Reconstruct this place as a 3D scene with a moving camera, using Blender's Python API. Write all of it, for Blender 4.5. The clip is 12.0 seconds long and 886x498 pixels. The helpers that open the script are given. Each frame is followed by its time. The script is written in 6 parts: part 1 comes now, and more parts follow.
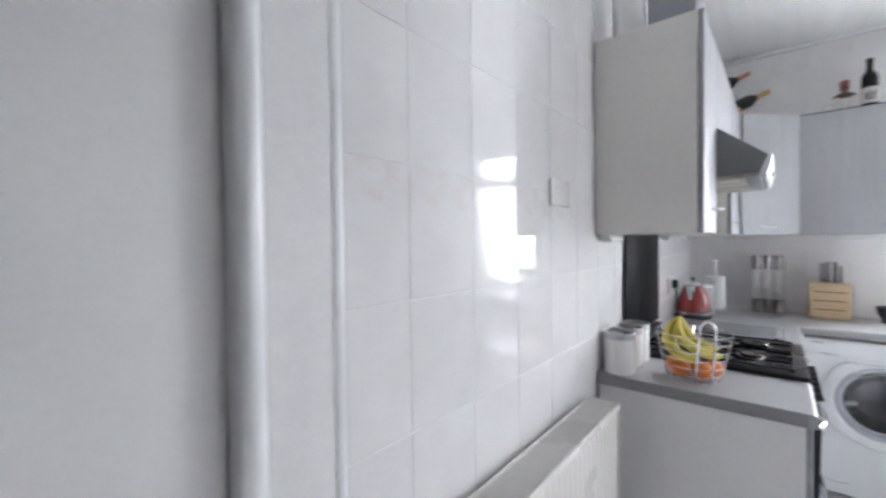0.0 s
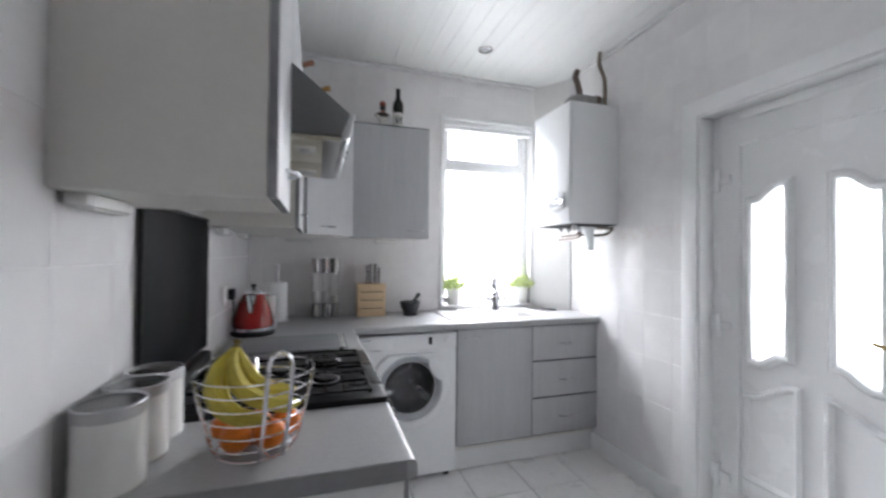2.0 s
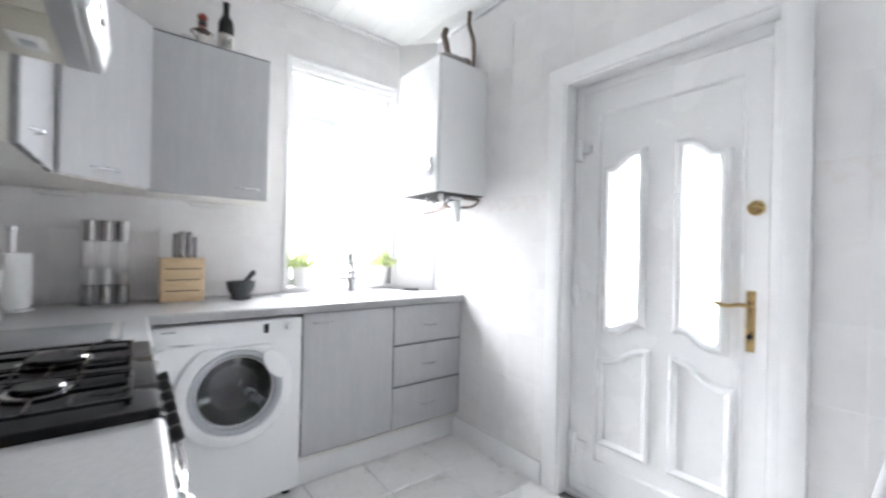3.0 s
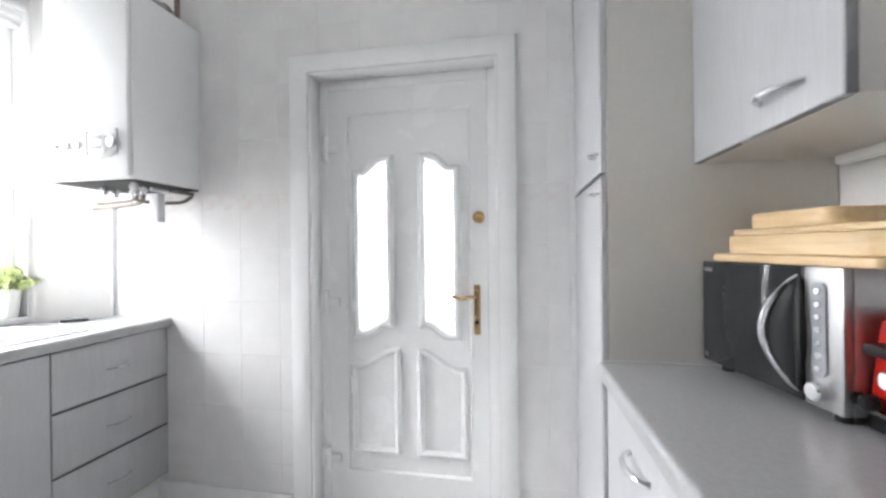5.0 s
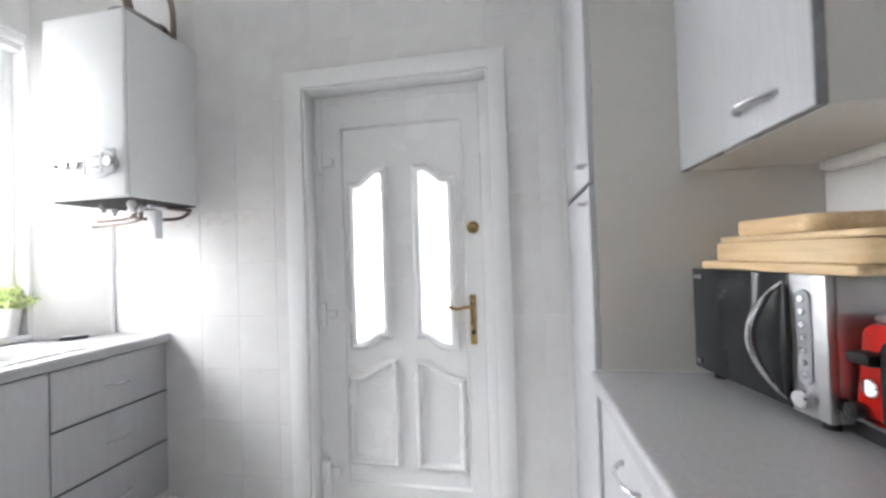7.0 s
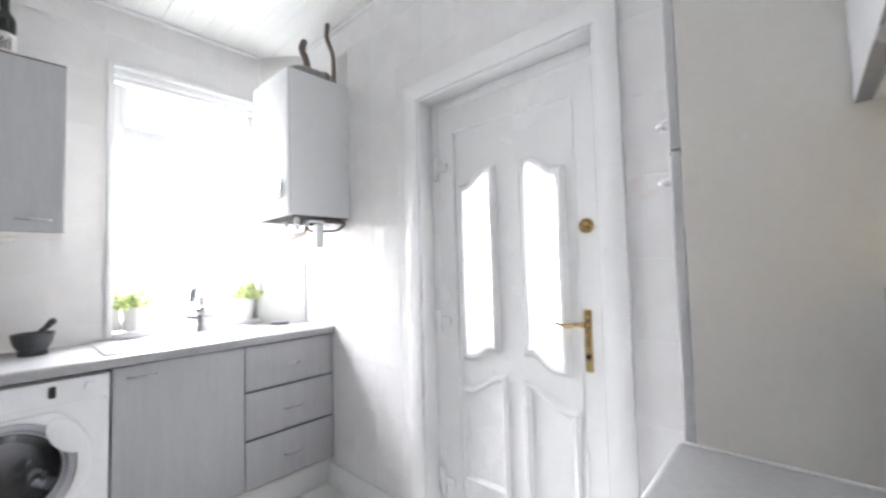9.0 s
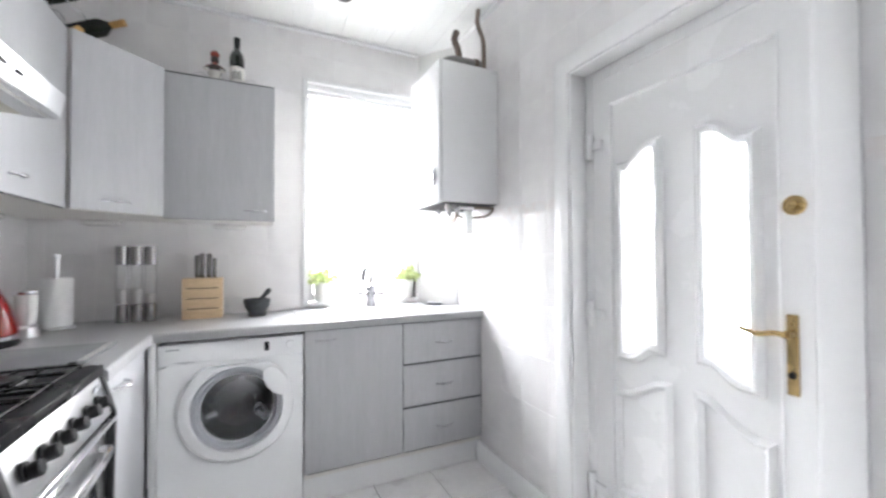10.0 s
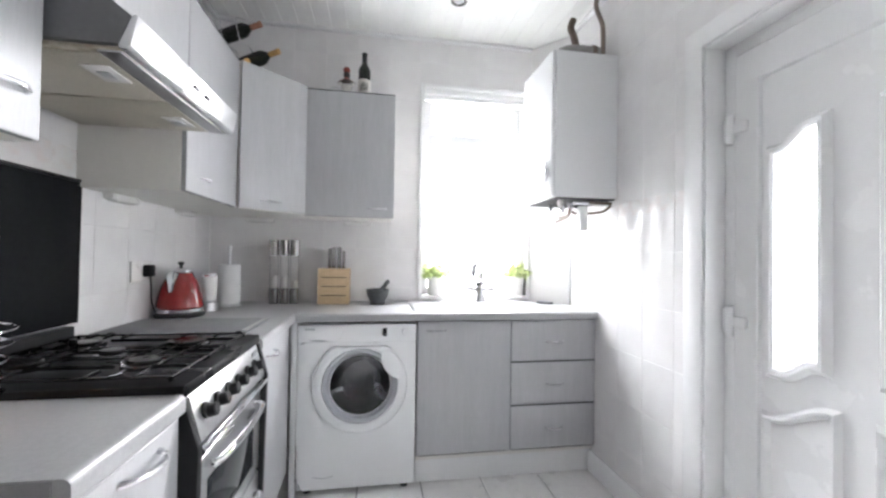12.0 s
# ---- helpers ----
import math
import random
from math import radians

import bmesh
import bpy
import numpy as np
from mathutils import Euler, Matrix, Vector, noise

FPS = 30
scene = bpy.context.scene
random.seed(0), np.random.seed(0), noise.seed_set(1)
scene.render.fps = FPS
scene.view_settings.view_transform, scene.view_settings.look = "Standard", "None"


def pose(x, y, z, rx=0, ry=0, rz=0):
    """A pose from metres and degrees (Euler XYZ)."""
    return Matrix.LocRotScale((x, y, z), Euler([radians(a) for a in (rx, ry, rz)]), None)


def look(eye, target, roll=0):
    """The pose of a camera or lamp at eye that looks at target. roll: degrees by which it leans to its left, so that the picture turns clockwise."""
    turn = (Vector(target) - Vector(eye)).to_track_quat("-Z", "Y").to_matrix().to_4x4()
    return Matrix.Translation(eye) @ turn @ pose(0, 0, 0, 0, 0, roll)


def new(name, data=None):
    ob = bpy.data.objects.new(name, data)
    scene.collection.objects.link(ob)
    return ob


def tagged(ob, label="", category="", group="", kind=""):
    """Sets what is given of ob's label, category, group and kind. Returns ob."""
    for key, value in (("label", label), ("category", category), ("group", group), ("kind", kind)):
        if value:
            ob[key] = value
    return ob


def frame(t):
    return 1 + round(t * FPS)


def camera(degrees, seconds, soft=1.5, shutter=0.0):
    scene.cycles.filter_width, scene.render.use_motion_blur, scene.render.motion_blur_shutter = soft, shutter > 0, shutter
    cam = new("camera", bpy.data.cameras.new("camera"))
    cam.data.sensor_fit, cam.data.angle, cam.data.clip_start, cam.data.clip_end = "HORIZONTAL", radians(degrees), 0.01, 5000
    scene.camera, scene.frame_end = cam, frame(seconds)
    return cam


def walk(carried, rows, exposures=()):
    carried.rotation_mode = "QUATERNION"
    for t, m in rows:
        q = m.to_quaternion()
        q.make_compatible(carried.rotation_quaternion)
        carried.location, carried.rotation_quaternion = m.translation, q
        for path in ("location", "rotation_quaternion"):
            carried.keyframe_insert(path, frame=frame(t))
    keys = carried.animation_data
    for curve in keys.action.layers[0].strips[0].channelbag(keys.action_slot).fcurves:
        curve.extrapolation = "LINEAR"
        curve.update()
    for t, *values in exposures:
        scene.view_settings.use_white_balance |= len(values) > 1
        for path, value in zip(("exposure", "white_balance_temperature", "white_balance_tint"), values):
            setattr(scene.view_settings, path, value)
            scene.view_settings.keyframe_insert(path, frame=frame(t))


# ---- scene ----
cam = camera(96.0, 12.0, soft=2.5, shutter=0.4)
PATH = [
    (0, (0.527, 0.062, 1.409), (-0.764, 1.589, 1.37), -0.7),
    (0.5, (0.409, 0.248, 1.389), (-0.472, 2.043, 1.356), -0.1),
    (1, (0.386, 0.427, 1.388), (-0.087, 2.371, 1.369), 0.6),
    (1.3, (0.384, 0.556, 1.391), (0.313, 2.556, 1.389), 1.4),
    (1.5, (0.379, 0.629, 1.386), (0.539, 2.622, 1.374), 1.4),
    (1.7, (0.386, 0.684, 1.377), (0.764, 2.648, 1.4), 1.0),
    (2, (0.412, 0.777, 1.327), (1.014, 2.685, 1.35), 0.5),
    (2.5, (0.488, 0.983, 1.202), (1.415, 2.755, 1.25), 0.8),
    (3, (0.565, 1.102, 1.193), (1.79, 2.682, 1.197), 1.3),
    (3.5, (0.6, 1.235, 1.191), (2.188, 2.451, 1.227), 0.1),
    (3.7, (0.598, 1.285, 1.19), (2.305, 2.342, 1.238), -0.4),
    (5.3, (0.556, 1.388, 1.241), (2.534, 1.683, 1.241), -0.5),
    (5.5, (0.547, 1.386, 1.244), (2.528, 1.657, 1.259), -0.5),
    (6, (0.535, 1.372, 1.254), (2.52, 1.607, 1.307), -0.4),
    (6.5, (0.536, 1.369, 1.254), (2.521, 1.61, 1.3), -0.8),
    (7, (0.565, 1.352, 1.246), (2.53, 1.721, 1.279), -1.8),
    (7.2, (0.589, 1.318, 1.251), (2.538, 1.772, 1.263), -2.1),
    (8.8, (0.878, 0.985, 1.224), (2.446, 2.22, 1.321), -2.1),
    (9, (0.931, 0.973, 1.235), (2.411, 2.318, 1.325), -1.6),
    (9.5, (0.988, 0.979, 1.241), (2.17, 2.598, 1.302), -1.0),
    (10, (0.997, 0.98, 1.236), (1.855, 2.783, 1.269), -0.3),
    (10.5, (1.01, 0.974, 1.227), (1.616, 2.879, 1.283), -0.5),
    (11, (1.004, 0.973, 1.226), (1.496, 2.912, 1.29), -0.2),
    (11.5, (1.0, 0.969, 1.22), (1.401, 2.928, 1.25), 0.3),
    (12, (1.006, 0.963, 1.214), (1.334, 2.935, 1.245), 0.9),
]
EXPOSURES = [(0.0, 0.90, 6150, 14), (0.25, 0.78, 6150, 14), (0.6, 0.66, 6150, 13), (0.9, 0.26, 6150, 13), (1.3, -0.36, 6200, 13), (1.6, -0.38, 6200, 13), (2.0, 0.2, 6250, 13), (2.5, 0.68, 6300, 12), (3.0, 0.92, 6300, 12), (3.6, 0.85, 6350, 12), (5.3, 0.58, 6450, 12), (6.5, 0.49, 6450, 12), (7.2, 0.47, 6450, 12), (8.8, 0.84, 6400, 13), (10.0, 0.95, 6400, 13), (11.0, 0.80, 6400, 13), (12.0, 0.78, 6400, 13)]
walk(cam, [(t, look(eye, target, roll)) for t, eye, target, roll in PATH], EXPOSURES)

# ---- world and light ----
world = bpy.data.worlds.new("overcast_sky")
scene.world = world
world.use_nodes = True
wn = world.node_tree.nodes
sky = wn.new("ShaderNodeTexSky")
sky.sky_type = 'NISHITA'
sky.sun_disc = False
sky.sun_elevation = radians(38)
sky.sun_rotation = radians(20)
sky.dust_density = 4.0
wn["Background"].inputs["Strength"].default_value = 0.15
world.node_tree.links.new(sky.outputs["Color"], wn["Background"].inputs["Color"])

sun_data = bpy.data.lights.new("sun", 'SUN')
sun_data.energy, sun_data.angle, sun_data.color = 1.5, radians(28), (1.0, 0.97, 0.93)
sun = new("sun", sun_data)
sun.matrix_world = look((2.0, 8.6, 7.6), (1.5, 2.4, 0.0))


def area_lamp(name, eye, target, sx, sy, watts, color=(1, 1, 1)):
    d = bpy.data.lights.new(name, 'AREA')
    d.shape, d.size, d.size_y, d.energy, d.color = 'RECTANGLE', sx, sy, watts, color
    ob = new(name, d)
    ob.matrix_world = look(eye, target)
    return ob


# area lamps added behind the window and the two door panes for sky light
area_lamp("window_skylight", (2.05, 4.20, 1.55), (2.00, 2.20, 0.49), 1.90, 2.30, 105, (0.95, 0.98, 1.0))
# second window lamp, added high up to brighten the floor and lower door
area_lamp("window_sky_fill", (2.05, 5.35, 3.60), (1.75, 2.20, 0.40), 3.00, 2.60, 640, (0.95, 0.98, 1.0))
area_lamp("door_skylight", (2.46, 1.88, 1.24), (0.0, 1.88, 0.9), 0.56, 0.90, 17, (0.95, 0.98, 1.0))

# ---- materials ----


def link(nt, a, b):
    nt.links.new(a, b)


def mat(name, base, rough=0.5, metal=0.0, var=0.06, scale=8.0, stretch=(1, 1, 1), fine=60.0, bump=0.05, dist=0.002,
        coat=0.0, rvar=0.1, tint=None, rand=0.0, trans=0.0, ior=1.45):
    """Base colour with variation at two scales, uneven gloss and fine relief."""
    m = bpy.data.materials.new(name)
    m.use_nodes = True
    nt = m.node_tree
    b = nt.nodes["Principled BSDF"]
    tc = nt.nodes.new("ShaderNodeTexCoord")
    info = nt.nodes.new("ShaderNodeObjectInfo")
    off = nt.nodes.new("ShaderNodeVectorMath")
    off.operation = 'MULTIPLY_ADD'
    link(nt, info.outputs["Random"], off.inputs[0])
    off.inputs[1].default_value = (37.0, 53.0, 71.0)
    mp = nt.nodes.new("ShaderNodeMapping")
    mp.inputs["Scale"].default_value = stretch
    link(nt, tc.outputs["Object"], mp.inputs["Vector"])
    link(nt, mp.outputs["Vector"], off.inputs[2])
    n1 = nt.nodes.new("ShaderNodeTexNoise")
    n1.inputs["Scale"].default_value, n1.inputs["Detail"].default_value = scale, 4
    n2 = nt.nodes.new("ShaderNodeTexNoise")
    n2.inputs["Scale"].default_value, n2.inputs["Detail"].default_value = fine, 3
    for n in (n1, n2):
        link(nt, off.outputs[0], n.inputs["Vector"])
    add = nt.nodes.new("ShaderNodeMath")
    add.operation = 'ADD'
    link(nt, n1.outputs["Fac"], add.inputs[0])
    link(nt, n2.outputs["Fac"], add.inputs[1])
    mr = nt.nodes.new("ShaderNodeMapRange")
    mr.inputs["From Min"].default_value, mr.inputs["From Max"].default_value = 0.6, 1.4
    link(nt, add.outputs[0], mr.inputs["Value"])
    mix = nt.nodes.new("ShaderNodeMix")
    mix.data_type = 'RGBA'
    dark = tint or tuple(c * (1 - 2 * var) for c in base)
    mix.inputs[6].default_value = (*dark, 1)
    mix.inputs[7].default_value = (*[min(1, c * (1 + var)) for c in base], 1)
    link(nt, mr.outputs["Result"], mix.inputs[0])
    src = mix.outputs[2]
    if rand:
        hsv = nt.nodes.new("ShaderNodeHueSaturation")
        rr = nt.nodes.new("ShaderNodeMapRange")
        rr.inputs["To Min"].default_value, rr.inputs["To Max"].default_value = 1 - rand, 1 + rand
        link(nt, info.outputs["Random"], rr.inputs["Value"])
        link(nt, rr.outputs["Result"], hsv.inputs["Value"])
        link(nt, src, hsv.inputs["Color"])
        src = hsv.outputs["Color"]
    link(nt, src, b.inputs["Base Color"])
    r2 = nt.nodes.new("ShaderNodeMapRange")
    r2.inputs["From Min"].default_value, r2.inputs["From Max"].default_value = 0.3, 0.7
    r2.inputs["To Min"].default_value, r2.inputs["To Max"].default_value = max(0.02, rough - rvar * 0.5), min(1, rough + rvar * 0.5)
    link(nt, n1.outputs["Fac"], r2.inputs["Value"])
    link(nt, r2.outputs["Result"], b.inputs["Roughness"])
    b.inputs["Metallic"].default_value = metal
    b.inputs["Coat Weight"].default_value = coat
    b.inputs["Coat Roughness"].default_value = 0.08
    b.inputs["Transmission Weight"].default_value = trans
    b.inputs["IOR"].default_value = ior
    if bump:
        bp = nt.nodes.new("ShaderNodeBump")
        bp.inputs["Strength"].default_value, bp.inputs["Distance"].default_value = bump, dist
        link(nt, add.outputs[0], bp.inputs["Height"])
        link(nt, bp.outputs["Normal"], b.inputs["Normal"])
    return m


def glass(name, base=(1, 1, 1), rough=0.0):
    m = bpy.data.materials.new(name)
    m.use_nodes = True
    b = m.node_tree.nodes["Principled BSDF"]
    b.inputs["Base Color"].default_value = (*base, 1)
    b.inputs["Roughness"].default_value = rough
    b.inputs["Transmission Weight"].default_value = 1.0
    b.inputs["IOR"].default_value = 1.45
    return m


def band_tile():
    """The glazed tile with a faint printed band along its top."""
    m = mat("border_wall_tile", (0.80, 0.79, 0.785), 0.075, var=0.03, scale=9, fine=3.0, bump=0.05, dist=0.003, rvar=0.05, tint=(0.735, 0.72, 0.72))
    nt = m.node_tree
    b = nt.nodes["Principled BSDF"]
    old = b.inputs["Base Color"].links[0].from_socket
    tc = nt.nodes.new("ShaderNodeTexCoord")
    sep = nt.nodes.new("ShaderNodeSeparateXYZ")
    link(nt, tc.outputs["Object"], sep.inputs[0])
    r = nt.nodes.new("ShaderNodeMapRange")
    r.inputs["From Min"].default_value, r.inputs["From Max"].default_value = 0.172, 0.180
    link(nt, sep.outputs["Y"], r.inputs["Value"])
    n = nt.nodes.new("ShaderNodeTexNoise")
    n.inputs["Scale"].default_value = 22
    link(nt, tc.outputs["Object"], n.inputs["Vector"])
    mr = nt.nodes.new("ShaderNodeMapRange")
    mr.inputs["From Min"].default_value, mr.inputs["From Max"].default_value = 0.45, 0.65
    link(nt, n.outputs["Fac"], mr.inputs["Value"])
    mul = nt.nodes.new("ShaderNodeMath")
    mul.operation = 'MULTIPLY'
    link(nt, r.outputs["Result"], mul.inputs[0])
    link(nt, mr.outputs["Result"], mul.inputs[1])
    mx = nt.nodes.new("ShaderNodeMix")
    mx.data_type = 'RGBA'
    link(nt, mul.outputs[0], mx.inputs[0])
    link(nt, old, mx.inputs[6])
    mx.inputs[7].default_value = (0.755, 0.705, 0.69, 1)
    link(nt, mx.outputs[2], b.inputs["Base Color"])
    return m


M_TILE = mat("glazed_wall_tile", (0.80, 0.79, 0.785), 0.075, var=0.03, scale=9, fine=3.0, bump=0.05, dist=0.003, rvar=0.05, rand=0.010, tint=(0.735, 0.72, 0.72))
M_TILE_BORDER = band_tile()
M_GROUT = mat("white_grout", (0.80, 0.79, 0.785), 0.6, var=0.02, scale=20, bump=0.1)
M_PAINT = mat("white_wall_paint", (0.80, 0.79, 0.78), 0.55, var=0.02, scale=3, fine=90, bump=0.05)
M_CEIL = mat("white_ceiling_board", (0.82, 0.82, 0.81), 0.38, var=0.03, scale=3, stretch=(6, 0.4, 1), fine=40, bump=0.04)
M_GLOSSWHITE = mat("white_gloss_trim", (0.84, 0.84, 0.84), 0.22, var=0.015, scale=5, fine=30, bump=0.03)
M_UPVC = mat("white_upvc", (0.85, 0.85, 0.85), 0.25, var=0.012, scale=4, fine=50, bump=0.02)
M_FLOOR = mat("pale_floor_tile", (0.83, 0.82, 0.81), 0.30, var=0.035, scale=7, fine=30, bump=0.04, rand=0.02)
M_FGROUT = mat("grey_floor_grout", (0.24, 0.235, 0.23), 0.85, var=0.08, scale=20)
M_DOOR = mat("grey_ash_laminate", (0.465, 0.467, 0.478), 0.36, var=0.048, scale=3.0, stretch=(9, 9, 0.7), fine=20, bump=0.03, dist=0.0006)
M_EDGE = mat("grey_edging", (0.30, 0.303, 0.315), 0.26, var=0.05)
# lit copy of the edging, lightened where the cupboard's door edge gets little light
M_EDGELIT = mat("lightened_edging", (0.58, 0.585, 0.60), 0.3, var=0.04)
M_CARCASS = mat("cream_white_board", (0.72, 0.70, 0.665), 0.4, var=0.02, scale=3, fine=60, bump=0.03)
M_WHITEBOARD = mat("white_board", (0.78, 0.78, 0.78), 0.4, var=0.02, scale=3, fine=60, bump=0.03)
M_TOP = mat("grey_stone_laminate", (0.40, 0.40, 0.405), 0.30, var=0.04, scale=90, fine=420, bump=0.0, rvar=0.03, tint=(0.325, 0.325, 0.33))
M_TOPEDGE = mat("dark_grey_end_laminate", (0.27, 0.27, 0.275), 0.4, var=0.05, scale=60, fine=300, bump=0.0)
M_STEEL = mat("brushed_steel", (0.70, 0.70, 0.71), 0.30, 1.0, var=0.02, scale=3, stretch=(1, 1, 10), fine=40, bump=0.0, rvar=0.06)
M_STEELDEEP = mat("deep_brushed_steel", (0.30, 0.29, 0.285), 0.22, 1.0, var=0.04, scale=3, stretch=(1, 1, 10), fine=40, bump=0.0, rvar=0.06)
M_TAPCHROME = mat("tap_chrome", (0.74, 0.74, 0.77), 0.10, 1.0, var=0.03, bump=0.0)
M_STEELROUGH = mat("dull_steel", (0.50, 0.50, 0.51), 0.42, 1.0, var=0.02, scale=3, bump=0.0, rvar=0.06)
M_CHROME = mat("polished_chrome", (0.82, 0.82, 0.84), 0.08, 1.0, var=0.02, bump=0.0, rvar=0.04)
M_SATIN = mat("satin_chrome", (0.70, 0.70, 0.72), 0.25, 1.0, var=0.03, bump=0.0)
M_ENAMEL = mat("black_enamel", (0.008, 0.008, 0.009), 0.30, var=0.2, scale=10, bump=0.03, ior=1.33)
M_IRON = mat("cast_iron", (0.006, 0.006, 0.006), 0.16, var=0.2, scale=40, bump=0.1, ior=1.42)
M_SPLASH = mat("black_splashback", (0.009, 0.0095, 0.011), 0.5, var=0.2, scale=3, bump=0.02, ior=1.14)
M_BLACK = mat("black_plastic", (0.012, 0.012, 0.013), 0.46, var=0.1, bump=0.05, ior=1.36)
M_APPL = mat("white_appliance_enamel", (0.82, 0.825, 0.83), 0.22, var=0.012, scale=4, fine=80, bump=0.02)
M_GREYPL = mat("grey_plastic", (0.33, 0.34, 0.36), 0.35, var=0.05)
M_DARKGLASS = mat("dark_door_glass", (0.03, 0.032, 0.035), 0.05, var=0.1, bump=0.0, rvar=0.02)
M_DRUM = mat("drum_steel", (0.42, 0.42, 0.43), 0.22, 1.0, var=0.15, scale=30)
M_BRASS = mat("polished_brass", (0.54, 0.39, 0.18), 0.24, 1.0, var=0.08, scale=30, bump=0.02)
M_COPPER = mat("dull_copper_pipe", (0.20, 0.155, 0.13), 0.42, 0.5, var=0.2, scale=20)
M_FLUE = mat("grey_flue", (0.32, 0.31, 0.30), 0.45, 0.6, var=0.12, scale=12)
M_RED = mat("red_enamel", (0.24, 0.010, 0.008), 0.14, var=0.06, scale=6, bump=0.0, coat=0.6)
M_REDTOAST = mat("scarlet_enamel", (0.50, 0.022, 0.016), 0.16, var=0.05, scale=6, bump=0.0, coat=0.5)
M_WOOD = mat("pale_beech_wood", (0.80, 0.62, 0.385), 0.42, var=0.07, scale=3.5, stretch=(0.7, 9, 9), fine=11, bump=0.02, tint=(0.62, 0.43, 0.225), rand=0.10)
M_BAMBOO = mat("bamboo_wood", (0.70, 0.53, 0.34), 0.4, var=0.08, scale=5, stretch=(3, 3, 22), fine=18, bump=0.05, tint=(0.58, 0.42, 0.25))
M_STONE = mat("dark_granite", (0.06, 0.065, 0.07), 0.45, var=0.25, scale=60, fine=220, bump=0.15)
M_PANEL = mat("pale_grey_panel_plastic", (0.62, 0.625, 0.63), 0.4, var=0.03)
M_PAPER = mat("white_paper", (0.80, 0.80, 0.79), 0.9, var=0.02, scale=30, fine=160, bump=0.25)
M_CERAMIC = mat("white_ceramic", (0.78, 0.77, 0.75), 0.2, var=0.02, scale=6, bump=0.02)
# leaf green paled to carry the bright window's haze in its colour
M_LEAF = mat("hazed_green_leaf", (0.58, 0.64, 0.34), 0.5, var=0.25, scale=40, tint=(0.42, 0.50, 0.20))
M_STEM = mat("green_stem", (0.12, 0.18, 0.04), 0.6, var=0.2)
M_BANANA = mat("yellow_banana_skin", (0.62, 0.50, 0.07), 0.45, var=0.12, scale=14, fine=50, tint=(0.44, 0.36, 0.06), bump=0.06)
M_BTIP = mat("brown_banana_stem", (0.20, 0.15, 0.04), 0.7, var=0.2, scale=40)
M_ORANGE = mat("orange_peel", (0.72, 0.18, 0.015), 0.4, var=0.12, scale=8, fine=170, bump=0.35, dist=0.0012)
M_BOTTLE = mat("dark_bottle_glass", (0.012, 0.016, 0.012), 0.06, var=0.1, bump=0.0, rvar=0.02)
M_GOLD = mat("gold_foil", (0.55, 0.33, 0.12), 0.4, 0.6, var=0.15, scale=40, bump=0.2)
M_COPFOIL = mat("copper_foil", (0.50, 0.24, 0.16), 0.4, 0.5, var=0.15, scale=40, bump=0.2)
M_LABEL = mat("white_paper_label", (0.70, 0.68, 0.64), 0.7, var=0.05, scale=20)
M_CLEAR = glass("clear_glass")
M_FROST = glass("frosted_glass", (0.98, 0.99, 1.0), 0.35)
M_GLASSBOARD = mat("grey_glass_board", (0.20, 0.205, 0.21), 0.42, var=0.08, scale=30, fine=160, bump=0.05)
M_HOODUNDER = mat("worn_cream_metal", (0.46, 0.43, 0.365), 0.4, 0.0, var=0.06, scale=5, stretch=(1, 1, 1), tint=(0.27, 0.235, 0.165))
M_HOODBODY = mat("dark_grey_metal", (0.16, 0.16, 0.165), 0.36, 0.3, var=0.06, scale=4)
M_FILTER = mat("grease_filter_mesh", (0.47, 0.44, 0.37), 0.45, 0.3, var=0.14, scale=7, fine=250, bump=0.4)
M_RADI = mat("cream_radiator_enamel", (0.76, 0.74, 0.70), 0.3, var=0.02, scale=4)
# near-black that paints the shade in slots, vents, grille and casing underside
M_DARKSLOT = mat("recess_shade", (0.03, 0.03, 0.03), 0.8, var=0.1)
M_ORANGELED = bpy.data.materials.new("orange_display_light")
M_ORANGELED.use_nodes = True
M_ORANGELED.node_tree.nodes["Principled BSDF"].inputs["Base Color"].default_value = (0.8, 0.2, 0.02, 1)
M_ORANGELED.node_tree.nodes["Principled BSDF"].inputs["Emission Color"].default_value = (1.0, 0.25, 0.03, 1)
M_ORANGELED.node_tree.nodes["Principled BSDF"].inputs["Emission Strength"].default_value = 2.0
M_GRASS = mat("grass", (0.06, 0.10, 0.03), 0.9, var=0.3, scale=3)
M_TERRA = mat("brown_figure_paint", (0.05, 0.035, 0.03), 0.4, var=0.2, scale=20)
M_REDFIG = mat("red_figure_paint", (0.30, 0.06, 0.04), 0.4, var=0.2, scale=20)

# ---- mesh helpers ----
ORIGIN = {}


def root_of(ob):
    while ob.parent:
        ob = ob.parent
    return ob


def thing(name, at, label, category, group="", rz=0.0, kind=""):
    """An Empty at the base of a thing. With rz None its parts are given in world places; else in its own axes."""
    ob = new(name)
    ob.empty_display_size = 0.05
    if rz is None:
        ob.location = at
        ORIGIN[ob.name] = Vector(at)
    else:
        ob.matrix_basis = pose(*at, 0, 0, rz)
    return tagged(ob, label, category, group, kind)


def mesh_of(name, bm, *mats):
    bmesh.ops.recalc_face_normals(bm, faces=bm.faces)
    me = bpy.data.meshes.new(name)
    bm.to_mesh(me)
    bm.free()
    for m in mats:
        me.materials.append(m)
    me.shade_smooth()
    me.set_sharp_from_angle(angle=radians(32))
    return me


